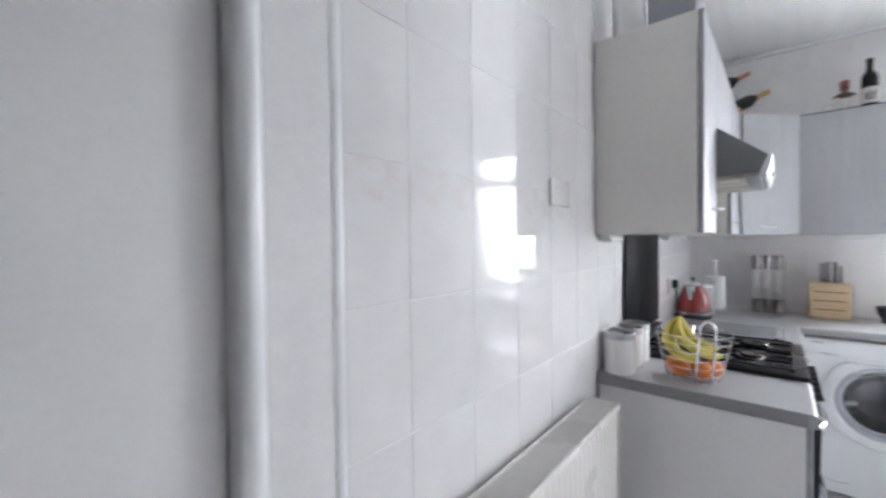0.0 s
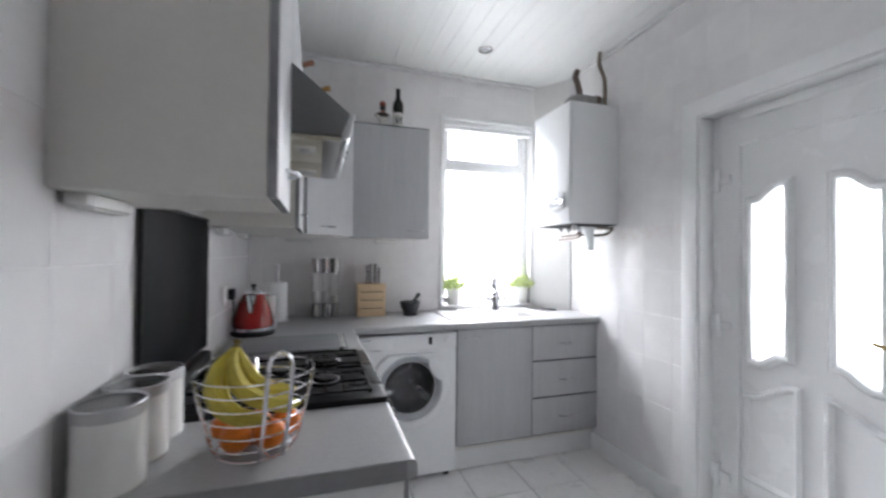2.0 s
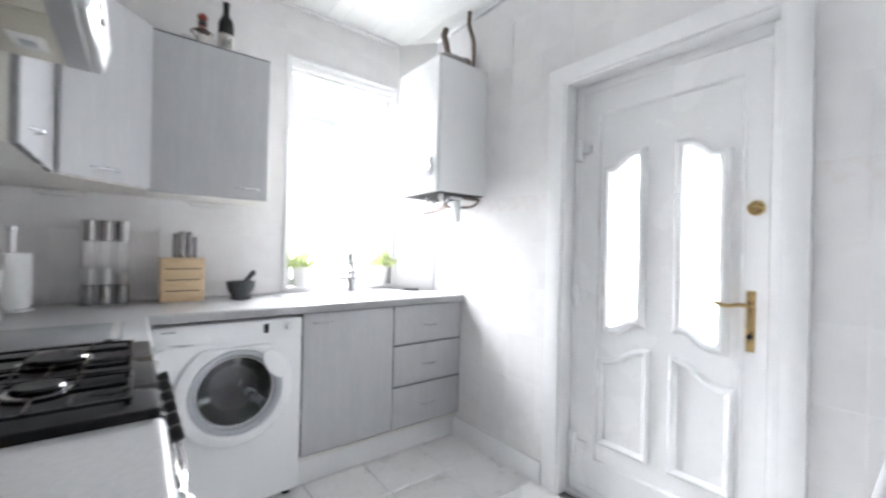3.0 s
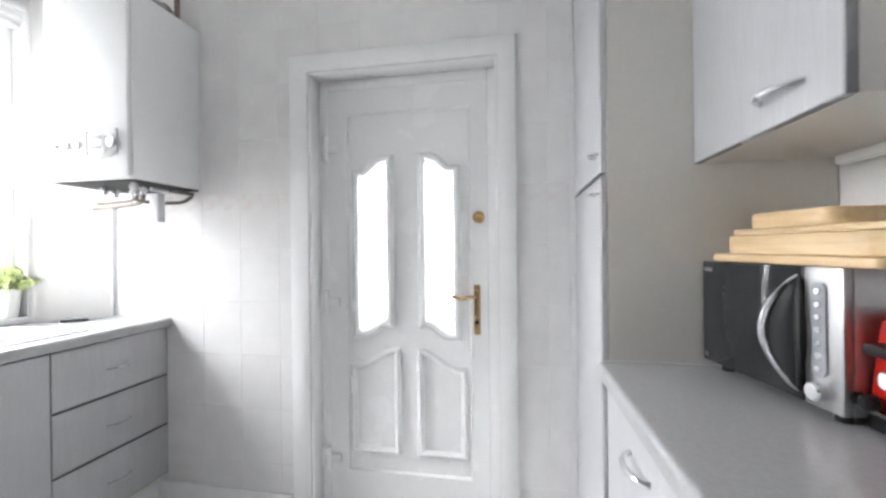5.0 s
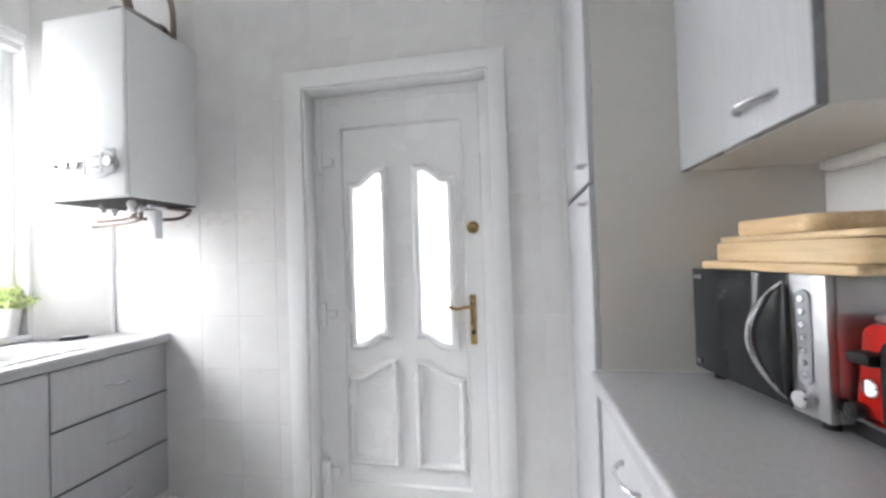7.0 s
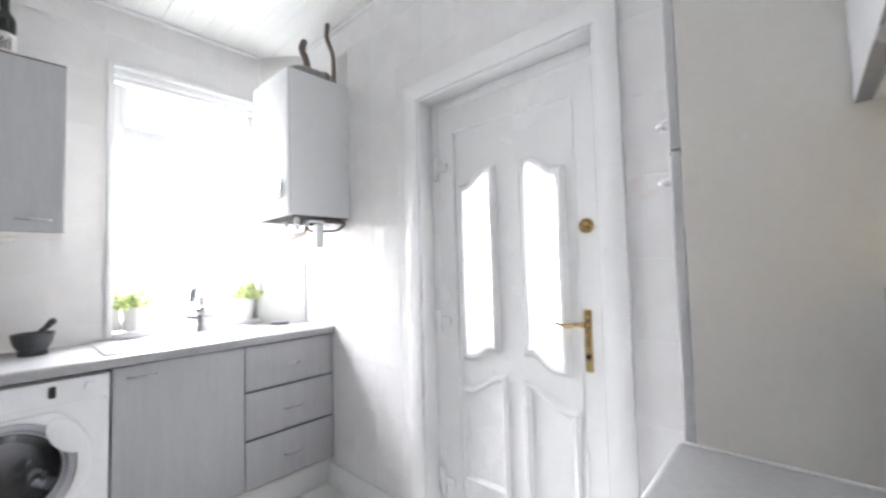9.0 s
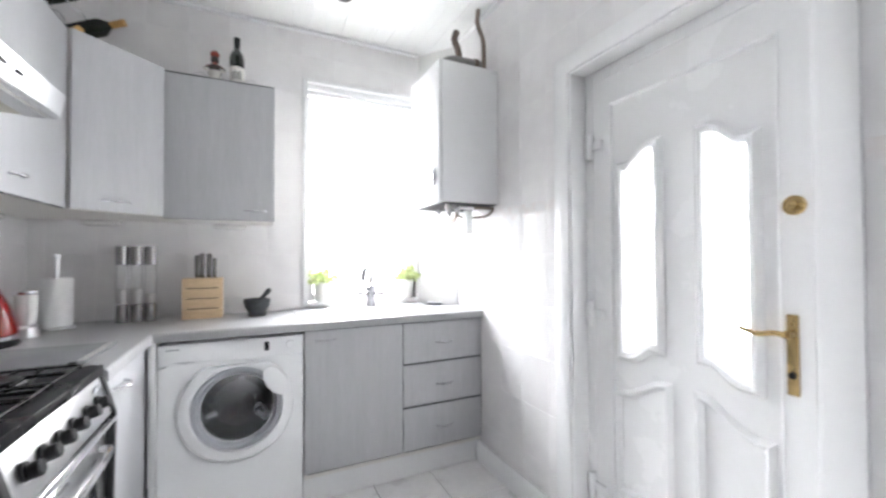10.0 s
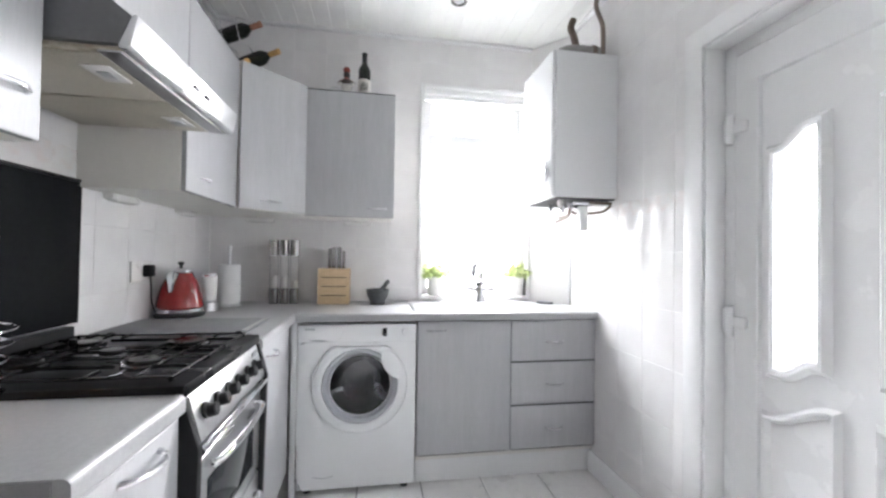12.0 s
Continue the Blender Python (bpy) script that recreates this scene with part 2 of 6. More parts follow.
def part(name, bm, material, parent, label=""):
    o = ORIGIN.get(root_of(parent).name)
    if o is not None:
        bmesh.ops.translate(bm, verts=bm.verts, vec=-o)
    ob = new(name, mesh_of(name, bm, *(material if isinstance(material, tuple) else (material,))))
    ob.parent = parent
    return tagged(ob, label)


def solid(name, bm, material, label="", category="", kind="structure", group=""):
    return tagged(new(name, mesh_of(name, bm, *(material if isinstance(material, tuple) else (material,)))), label, category, group, kind)


def merge(bm, other):
    me = bpy.data.meshes.new("tmp")
    other.to_mesh(me)
    other.free()
    bm.from_mesh(me)
    bpy.data.meshes.remove(me)


def box(bm, x0, x1, y0, y1, z0, z1, b=0.0, seg=2, m=None):
    t = bmesh.new()
    bmesh.ops.create_cube(t, size=1)
    bmesh.ops.transform(t, verts=t.verts, matrix=Matrix.Translation(((x0 + x1) / 2, (y0 + y1) / 2, (z0 + z1) / 2)) @ Matrix.Diagonal((x1 - x0, y1 - y0, z1 - z0, 1)))
    if b:
        bmesh.ops.bevel(t, geom=t.edges[:], offset=b, segments=seg, affect='EDGES', profile=0.5)
    if m is not None:
        bmesh.ops.transform(t, verts=t.verts, matrix=m)
    merge(bm, t)
    return bm


def B(x0, x1, y0, y1, z0, z1, b=0.002, seg=2, m=None):
    return box(bmesh.new(), x0, x1, y0, y1, z0, z1, b, seg, m)


def prism(bm, pts, a, b, axis='z', bev=0.0):
    """A polygon pushed from a to b along an axis. pts: (x, y) for z, (y, z) for x, (x, z) for y."""
    t = bmesh.new()
    f = {'z': lambda p, h: (p[0], p[1], h), 'x': lambda p, h: (h, p[0], p[1]), 'y': lambda p, h: (p[0], h, p[1])}[axis]
    lo = [t.verts.new(f(p, a)) for p in pts]
    hi = [t.verts.new(f(p, b)) for p in pts]
    t.faces.new(lo)
    t.faces.new(hi)
    for i in range(len(pts)):
        j = (i + 1) % len(pts)
        t.faces.new((lo[i], lo[j], hi[j], hi[i]))
    bmesh.ops.recalc_face_normals(t, faces=t.faces)
    if bev:
        bmesh.ops.bevel(t, geom=t.edges[:], offset=bev, segments=2, affect='EDGES', profile=0.5)
    merge(bm, t)
    return bm


def lathe(bm, prof, at=(0, 0, 0), n=28, m=None):
    """A profile of (radius, height) turned about z."""
    t = bmesh.new()
    rings = []
    for r, z in prof:
        if r < 1e-5:
            rings.append([t.verts.new((0, 0, z))])
        else:
            rings.append([t.verts.new((r * math.cos(2 * math.pi * i / n), r * math.sin(2 * math.pi * i / n), z)) for i in range(n)])
    for a, b in zip(rings, rings[1:]):
        for i in range(n):
            j = (i + 1) % n
            if len(a) == 1 and len(b) == 1:
                break
            if len(a) == 1:
                t.faces.new((a[0], b[i], b[j]))
            elif len(b) == 1:
                t.faces.new((a[i], a[j], b[0]))
            else:
                t.faces.new((a[i], a[j], b[j], b[i]))
    bmesh.ops.transform(t, verts=t.verts, matrix=Matrix.Translation(at) @ (m or Matrix()))
    merge(bm, t)
    return bm


def cyl(bm, at, r, h, n=24, m=None, b=0.0):
    p = [(0, 0), (r, 0), (r, h), (0, h)] if not b else [(0, 0), (r - b, 0), (r, b), (r, h - b), (r - b, h), (0, h)]
    return lathe(bm, p, at, n, m)


def tube(bm, pts, r, n=8, closed=False, radii=None):
    """A round tube along points."""
    t = bmesh.new()
    pts = [Vector(p) for p in pts]
    rings = []
    k = len(pts)
    up = None
    for i, p in enumerate(pts):
        a = pts[(i - 1) % k] if (closed or i > 0) else p
        c = pts[(i + 1) % k] if (closed or i < k - 1) else p
        d = (c - a).normalized()
        if up is None:
            up = d.orthogonal().normalized()
        up = (up - d * up.dot(d)).normalized()
        side = d.cross(up)
        rr = radii[i] if radii else r
        rings.append([t.verts.new(p + rr * (math.cos(2 * math.pi * j / n) * up + math.sin(2 * math.pi * j / n) * side)) for j in range(n)])
    for i in range(k if closed else k - 1):
        a, b = rings[i], rings[(i + 1) % k]
        if closed and i == k - 1:
            best = min(range(n), key=lambda s: (a[0].co - b[s].co).length)
            b = b[best:] + b[:best]
        for j in range(n):
            t.faces.new((a[j], a[(j + 1) % n], b[(j + 1) % n], b[j]))
    if not closed:
        t.faces.new(rings[0])
        t.faces.new(rings[-1])
    merge(bm, t)
    return bm


def arc(f, n):
    return [f(i / n) for i in range(n + 1)]


def smooth_line(pts, n=6):
    """Points of a smooth curve through the given ones."""
    P = [Vector(p) for p in pts]
    P = [2 * P[0] - P[1], *P, 2 * P[-1] - P[-2]]
    out = []
    for i in range(1, len(P) - 2):
        a, b, c, d = P[i - 1:i + 3]
        for s in range(n):
            u = s / n
            out.append(0.5 * (2 * b + (c - a) * u + (2 * a - 5 * b + 4 * c - d) * u * u + (3 * b - a - 3 * c + d) * u ** 3))
    return out + [P[-2]]


# ---- plan ----
XR, YF, YB, ZC = 2.24, 3.60, 0.57, 2.66
WT = 0.12            # wall thickness
DY0, DY1, DZ = 1.455, 2.301, 2.03      # outer door opening
WX0, WX1, WZ0, WZ1 = 1.303, 2.035, 0.925, 2.328  # window opening


def bars(bm, u0, u1, v0, v1, hole, put):
    """A wall sheet with one rectangular hole, as four blocks."""
    a, b, c, d = hole
    for p in ((u0, a, v0, v1), (b, u1, v0, v1), (a, b, v0, c), (a, b, d, v1)):
        if p[1] - p[0] > 1e-4 and p[3] - p[2] > 1e-4:
            put(bm, *p)
    return bm


wall_left = solid("wall_left", B(-WT, 0, 0.317, YF + 0.25, 0, ZC + 0.1, 0), M_GROUT, "white tiled kitchen wall beside the cooker", "wall")
wall_far = solid("wall_far", bars(bmesh.new(), 0, XR, 0, ZC + 0.1, (WX0, WX1, WZ0, WZ1), lambda m, a, b, c, d: box(m, a, b, YF, YF + 0.25, c, d)), M_GROUT, "tiled wall around the kitchen window", "wall")
wall_right = solid("wall_right", bars(bmesh.new(), YB - WT, YF + 0.25, 0, ZC + 0.1, (DY0, DY1, 0, DZ), lambda m, a, b, c, d: box(m, XR, XR + 0.26, a, b, c, d)), M_GROUT, "white tiled wall around the back door", "wall")
wall_back = solid("wall_back", bars(bmesh.new(), 0.0, XR, 0, ZC + 0.1, (0.0, 0.97, 0, 2.05), lambda m, a, b, c, d: box(m, a, b, YB - WT, YB, c, d)), M_PAINT, "white painted wall behind the worktop", "wall")
# lobby that the walk starts in
solid("wall_lobby_left", B(-0.02 - WT, -0.02, -1.6, 0.272, 0, ZC + 0.1, 0), M_PAINT, "plain white painted lobby wall", "wall")
solid("wall_lobby_right", B(1.10, 1.10 + WT, -1.6, YB - WT, 0, ZC + 0.1, 0), M_PAINT, "plain white painted lobby wall", "wall")
solid("wall_lobby_end", B(-0.14, 1.22, -1.6 - WT, -1.6, 0, ZC + 0.1, 0), M_PAINT, "plain white painted lobby wall", "wall")
trim = bmesh.new()
prism(trim, [(-0.004, 0.274), (-0.10, 0.274), (-0.10, 0.316), (0.0, 0.316), (0.007, 0.311), (0.011, 0.302), (0.011, 0.290), (0.005, 0.279)], 0, ZC, 'z')
bead = prism(bmesh.new(), [(-0.004, 0.4230), (0.0012, 0.4230), (0.0024, 0.4265), (0.0032, 0.4305), (0.0034, 0.4340), (0.0031, 0.4380), (0.0020, 0.4423), (-0.004, 0.4423)], 0.001, ZC - 0.03, 'z')
solid("trim_tiles", bead, M_GLOSSWHITE, "white plastic bead at the edge of the tiles", "trim")
solid("trim_doorway", trim, M_GLOSSWHITE, "rounded white gloss door lining", "door frame")
floor = solid("floor", B(-0.3, XR + 0.3, -1.8, YF + 0.3, -0.12, -0.008, 0), M_FGROUT, "pale square floor tiles with grey joints", "floor")

# ceiling boards run towards the window
ceil = bmesh.new()
box(ceil, -0.2, XR + 0.3, -1.8, YF + 0.3, ZC + 0.008, ZC + 0.12)
xx = -0.1
while xx < XR + 0.1:
    box(ceil, xx + 0.0006, xx + 0.0994, -1.75, YF + 0.1, ZC, ZC + 0.010, 0.002, 1)
    xx += 0.1
solid("ceiling", ceil, M_CEIL, "white tongue and groove boarded ceiling", "ceiling")


def coving(name, pts):
    bm = bmesh.new()
    for (xa, ya), (xb, yb) in zip(pts, pts[1:]):
        box(bm, min(xa, xb), max(xa, xb), min(ya, yb), max(ya, yb), ZC - 0.022, ZC - 0.001, 0.006)
    return solid(name, bm, M_GLOSSWHITE, "narrow white ceiling edge trim", "trim")


coving("trim_ceiling_far", [(0.0, YF - 0.03), (2.05, YF)])
coving("trim_ceiling_right", [(XR - 0.03, YB), (XR, YF - 0.24)])
coving("trim_ceiling_left", [(0.0, 0.35), (0.03, YF - 0.03)])

# boxed-in corner beside the window, set at an angle
solid("corner_boxing", prism(bmesh.new(), [(2.055, YF - 0.001), (XR - 0.001, 3.375), (XR - 0.001, YF - 0.001)], 0.905, ZC - 0.001), M_PAINT, "white painted angled boxing in the corner", "wall")

# ---- window ----


def build_window():
    w = tagged(new("window_1"), "white uPVC window with a top light, overexposed daylight outside", "window", kind="structure")
    w.location = (WX0, YF, WZ0)
    ORIGIN[w.name] = Vector((WX0, YF, WZ0))
    y0, y1 = YF + 0.075, YF + 0.135
    f = bmesh.new()
    box(f, WX0, WX0 + 0.045, y0, y1, WZ0 + 0.02, WZ1, 0.004)
    box(f, WX1 - 0.045, WX1, y0, y1, WZ0 + 0.02, WZ1, 0.004)
    box(f, WX0 + 0.045, WX1 - 0.045, y0, y1, WZ0 + 0.02, WZ0 + 0.07, 0.004)
    box(f, WX0 + 0.045, WX1 - 0.045, y0, y1, WZ1 - 0.06, WZ1, 0.004)
    part("window_frame", f, M_UPVC, w)
    t = bmesh.new()
    box(t, WX0 + 0.045, WX1 - 0.045, y0 - 0.004, y1 + 0.002, 1.965, 2.035, 0.006)
    part("transom", t, M_UPVC, w)
    s = bmesh.new()
    box(s, WX0 + 0.045, WX1 - 0.045, y0 + 0.012, y1 - 0.004, 2.035, 2.058, 0.004)
    box(s, WX1 - 0.085, WX1 - 0.045, y0 + 0.012, y1 - 0.004, 2.058, WZ1 - 0.06, 0.004)
    box(s, WX0 + 0.045, WX0 + 0.075, y0 + 0.012, y1 - 0.004, 2.058, WZ1 - 0.06, 0.004)
    part("opening_light", s, M_UPVC, w)
    part("glazing_bar", B(WX0 + 0.045, WX1 - 0.045, y0 + 0.03, y0 + 0.045, 1.488, 1.500, 0.002), M_GREYPL, w)
    for a, b in ((WZ0 + 0.07, 1.965), (2.035, WZ1 - 0.06)):
        p = part("pane", B(WX0 + 0.045, WX1 - 0.045, y0 + 0.028, y0 + 0.032, a, b, 0), M_CLEAR, w)
        p.visible_shadow = False
    si = bmesh.new()
    box(si, WX0 - 0.0, WX1, YF - 0.012, y0, WZ0 - 0.012, WZ0 + 0.018, 0.005)
    part("window_sill", si, M_GLOSSWHITE, w)
    hd = bmesh.new()
    box(hd, WX0, WX1, YF + 0.002, YF + 0.07, WZ1 - 0.035, WZ1, 0.004)
    box(hd, WX0, WX1, YF + 0.02, YF + 0.074, WZ1 - 0.062, WZ1 - 0.037, 0.006)
    part("blind_cassette", hd, M_GLOSSWHITE, w, "white rolled-up blind in its cassette")
    return w


build_window()
trimw = bmesh.new()
box(trimw, WX0 - 0.028, WX0 - 0.001, YF - 0.018, YF - 0.001, WZ0, WZ1 + 0.028, 0.004)
box(trimw, WX0 - 0.001, WX1, YF - 0.018, YF - 0.001, WZ1 + 0.001, WZ1 + 0.028, 0.004)
solid("trim_window", trimw, M_GLOSSWHITE, "thin white plastic trim round the window opening", "trim")

# ---- back door ----


def wave_top(y0, y1, za, zb, n=14):
    """The swept top edge of a door panel, from height za at y0 to zb at y1."""
    return arc(lambda u: (y0 + (y1 - y0) * u, za + (zb - za) * (0.5 - 0.5 * math.cos(math.pi * min(1, max(0, (u - 0.12) / 0.8))))), n)


def ring_from(outer, inner, xa, xb):
    """A frame between two loops of equal length, raised from xb to xa with a sloped inner face."""
    bm = bmesh.new()
    n = len(outer)
    o0 = [bm.verts.new((xb, y, z)) for y, z in outer]
    mid = [((a[0] * 0.6 + b[0] * 0.4), (a[1] * 0.6 + b[1] * 0.4)) for a, b in zip(outer, inner)]
    m0 = [bm.verts.new((xa, y, z)) for y, z in mid]
    mid2 = [((a[0] * 0.35 + b[0] * 0.65), (a[1] * 0.35 + b[1] * 0.65)) for a, b in zip(outer, inner)]
    m1 = [bm.verts.new((xa + 0.002, y, z)) for y, z in mid2]
    i0 = [bm.verts.new((xb + 0.001, y, z)) for y, z in inner]
    for A, C in ((o0, m0), (m0, m1), (m1, i0)):
        for i in range(n):
            j = (i + 1) % n
            bm.faces.new((A[i], A[j], C[j], C[i]))
    return bm


def inset(loop, d):
    """The loop moved inwards by d."""
    n = len(loop)
    area = sum(loop[i][0] * loop[(i + 1) % n][1] - loop[(i + 1) % n][0] * loop[i][1] for i in range(n))
    sgn = 1 if area > 0 else -1
    out = []
    for i in range(n):
        p0, p1, p2 = Vector(loop[i - 1]), Vector(loop[i]), Vector(loop[(i + 1) % n])
        e0, e1 = (p1 - p0).normalized(), (p2 - p1).normalized()
        n0, n1 = Vector((-e0.y, e0.x)) * sgn, Vector((-e1.y, e1.x)) * sgn
        nn = (n0 + n1)
        k = max(0.35, 1 + n0.dot(n1))
        out.append(tuple(p1 + nn * d / k))
    return out


def panel_loop(y0, y1, zb0, zb1, zt0, zt1):
    """y0 to y1 with swept bottom (zb0 to zb1) and swept top (zt0 to zt1)."""
    top = wave_top(y0, y1, zt0, zt1)
    bot = wave_top(y0, y1, zb0, zb1)
    return bot + top[::-1]


def build_door():
    d = tagged(new("door_1"), "closed white uPVC back door with two frosted panes", "door", kind="structure")
    d.location = (2.322, 1.88, 0)
    ORIGIN[d.name] = Vector((2.30, 1.88, 0))
    fx0, fx1 = 2.300, 2.36
    fr = bmesh.new()
    box(fr, fx0, fx1, DY0 + 0.001, 1.505, 0.0, DZ - 0.001, 0.004)
    box(fr, fx0, fx1, 2.252, DY1 - 0.001, 0.0, DZ - 0.001, 0.004)
    box(fr, fx0, fx1, 1.505, 2.252, 1.975, DZ - 0.001, 0.004)
    box(fr, fx0, fx1, 1.505, 2.252, 0.0, 0.06, 0.004)
    part("door_frame", fr, M_UPVC, d)
    # leaf: a sheet with two glazed holes, built from strips
    x0, x1 = 2.312, 2.352
    ly0, ly1, lz0, lz1 = 1.5056, 2.2514, 0.0605, 1.9744
    L = panel_loop(2.097, 1.974, 0.858, 0.910, 1.566, 1.627)
    R = panel_loop(1.664, 1.782, 0.858, 0.910, 1.566, 1.627)
    leaf = bmesh.new()
    box(leaf, x0, x1, ly0, 1.664, lz0, lz1)
    box(leaf, x0, x1, 1.782, 1.974, lz0, lz1)
    box(leaf, x0, x1, 2.097, ly1, lz0, lz1)
    for lo in (L, R):
        k = len(lo) // 2
        bot, top = lo[:k], lo[k:][::-1]
        prism(leaf, [*bot, (bot[-1][0], lz0), (bot[0][0], lz0)], x0, x1, 'x')
        prism(leaf, [*top, (top[-1][0], lz1), (top[0][0], lz1)], x0, x1, 'x')
    # raised outer border of the leaf, mitred, with a rounded lip round the field
    outer = [(ly0, lz0), (ly1, lz0), (ly1, lz1), (ly0, lz1)]
    inner = [(ly0 + 0.075, 0.20), (ly1 - 0.088, 0.20), (ly1 - 0.088, 1.862), (ly0 + 0.075, 1.862)]
    for k in range(4):
        prism(leaf, [outer[k], outer[k - 3], inner[k - 3], inner[k]], x0 - 0.010, x0 + 0.004, 'x')
    lf = part("door_leaf", leaf, M_UPVC, d)
    part("field_lip", ring_from(inset(inner, -0.006), inset(inner, 0.010), x0 - 0.014, x0 - 0.0005), M_UPVC, lf, "raised lip round the door field")
    for lo in (L, R):
        out = inset(lo, -0.041)
        part("glazing_bead", ring_from(out, lo, x0 - 0.022, x0 - 0.001), M_UPVC, lf)
        part("bead_step", ring_from(inset(lo, -0.014), inset(lo, -0.001), x0 - 0.0165, x0 - 0.004), M_UPVC, lf)
        pane = prism(bmesh.new(), lo, x0 + 0.015, x0 + 0.021, 'x')
        g = part("pane", pane, M_FROST, lf, "frosted glass pane")
        g.visible_shadow = False
    for y0, y1 in ((2.152, 1.908), (1.600, 1.832)):
        lo = [(y0, 0.285), (y1, 0.285)] + wave_top(y0, y1, 0.700, 0.780)[::-1]
        inn = inset(lo, 0.032)
        part("moulding", ring_from(lo, inn, x0 - 0.019, x0 - 0.001), M_UPVC, lf)
    for z in (1.70, 0.985, 0.255):
        h = bmesh.new()
        cyl(h, (2.284, 2.258, z - 0.056), 0.0145, 0.112, 16, b=0.003)
        box(h, 2.286, 2.304, 2.196, 2.258, z - 0.018, z + 0.020, 0.004)
        box(h, 2.284, 2.3015, 2.258, 2.290, z - 0.046, z + 0.046, 0.004)
        part("hinge", h, M_UPVC, d)
    hp = part("handle_plate", B(2.298, 2.305, 1.541, 1.569, 0.850, 1.070, 0.003), M_BRASS, lf, "long brass handle plate")
    lv = bmesh.new()
    cyl(lv, (2.300, 1.555, 1.018), 0.011, 0.035, 14, Matrix.Rotation(radians(-90), 4, 'Y'))
    tube(lv, smooth_line([(2.262, 1.553, 1.018), (2.258, 1.58, 1.020), (2.258, 1.62, 1.012), (2.262, 1.665, 1.022)], 5), 0.0075, 10)
    part("lever", lv, M_BRASS, hp)
    kc = bmesh.new()
    cyl(kc, (2.297, 1.555, 0.905), 0.009, 0.004, 14, Matrix.Rotation(radians(-90), 4, 'Y'))
    part("keyhole", kc, M_BLACK, hp)
    lk = bmesh.new()
    cyl(lk, (2.304, 1.544, 1.367), 0.027, 0.014, 24, Matrix.Rotation(radians(-90), 4, 'Y'), 0.003)
    cyl(lk, (2.290, 1.544, 1.367), 0.012, 0.012, 16, Matrix.Rotation(radians(-90), 4, 'Y'), 0.002)
    part("night_latch", lk, M_BRASS, lf, "round brass lock")
    part("threshold", B(2.262, 2.36, DY0 + 0.002, DY1 - 0.002, 0.001, 0.022, 0.004), M_STEEL, d)
    return d


build_door()
ar = prism(bmesh.new(), [(1.380, 0.001), (1.380, 2.109), (2.390, 2.109), (2.390, 0.001), (DY1, 0.001), (DY1, DZ), (DY0, DZ), (DY0, 0.001)], XR - 0.015, XR - 0.0012, 'x', 0.004)
# lining of the reveal
box(ar, XR - 0.006, 2.320, DY0 - 0.0, DY0 + 0.012, 0.001, DZ, 0.002)
box(ar, XR - 0.006, 2.320, DY1 - 0.012, DY1, 0.001, DZ, 0.002)
box(ar, XR - 0.006, 2.320, DY0 + 0.012, DY1 - 0.012, DZ - 0.012, DZ, 0.002)
solid("trim_door", ar, M_GLOSSWHITE, "white painted architrave round the back door", "door frame")


def skirting(name, x0, x1, y0, y1):
    bm = bmesh.new()
    if x1 - x0 < y1 - y0:
        prism(bm, [(x0, 0.001), (x1, 0.001), (x1, 0.115), (x0 + 0.008, 0.115), (x0, 0.10)], y0, y1, 'y')
    else:
        prism(bm, [(y0, 0.001), (y1, 0.001), (y1, 0.115), (y0 + 0.008, 0.115), (y0, 0.10)], x0, x1, 'x')
    return solid(name, bm, M_GLOSSWHITE, "white gloss skirting board along the wall", "skirting")


skirting("baseboard", XR - 0.020, XR - 0.001, 2.395, 3.12)
skirting("baseboard_door", XR - 0.020, XR - 0.001, 1.175, 1.381)

# ---- kitchen units ----
# top edging, its near-black also painting the shaded gap between fronts
M_GAP = mat("dark_gap_edge", (0.06, 0.062, 0.066), 0.5, var=0.05)


def bow(x0, x1, z, out=0.03, r=0.0045, vert=False, xm=None):
    """A bowed bar handle on a front at y = 0 of the unit's own axes."""
    bm = bmesh.new()
    if vert:
        f = lambda u: (xm, -out * math.sin(math.pi * u) ** 0.6 if 0 < u < 1 else 0.002, x0 + (x1 - x0) * u)
    else:
        f = lambda u: (x0 + (x1 - x0) * u, -out * math.sin(math.pi * u) ** 0.6 if 0 < u < 1 else 0.002, z)
    tube(bm, arc(f, 14), r, 8, radii=[r * (1.5 if i in (0, 14) else 1.0 + 0.5 * math.sin(math.pi * i / 14)) for i in range(15)])
    return bm


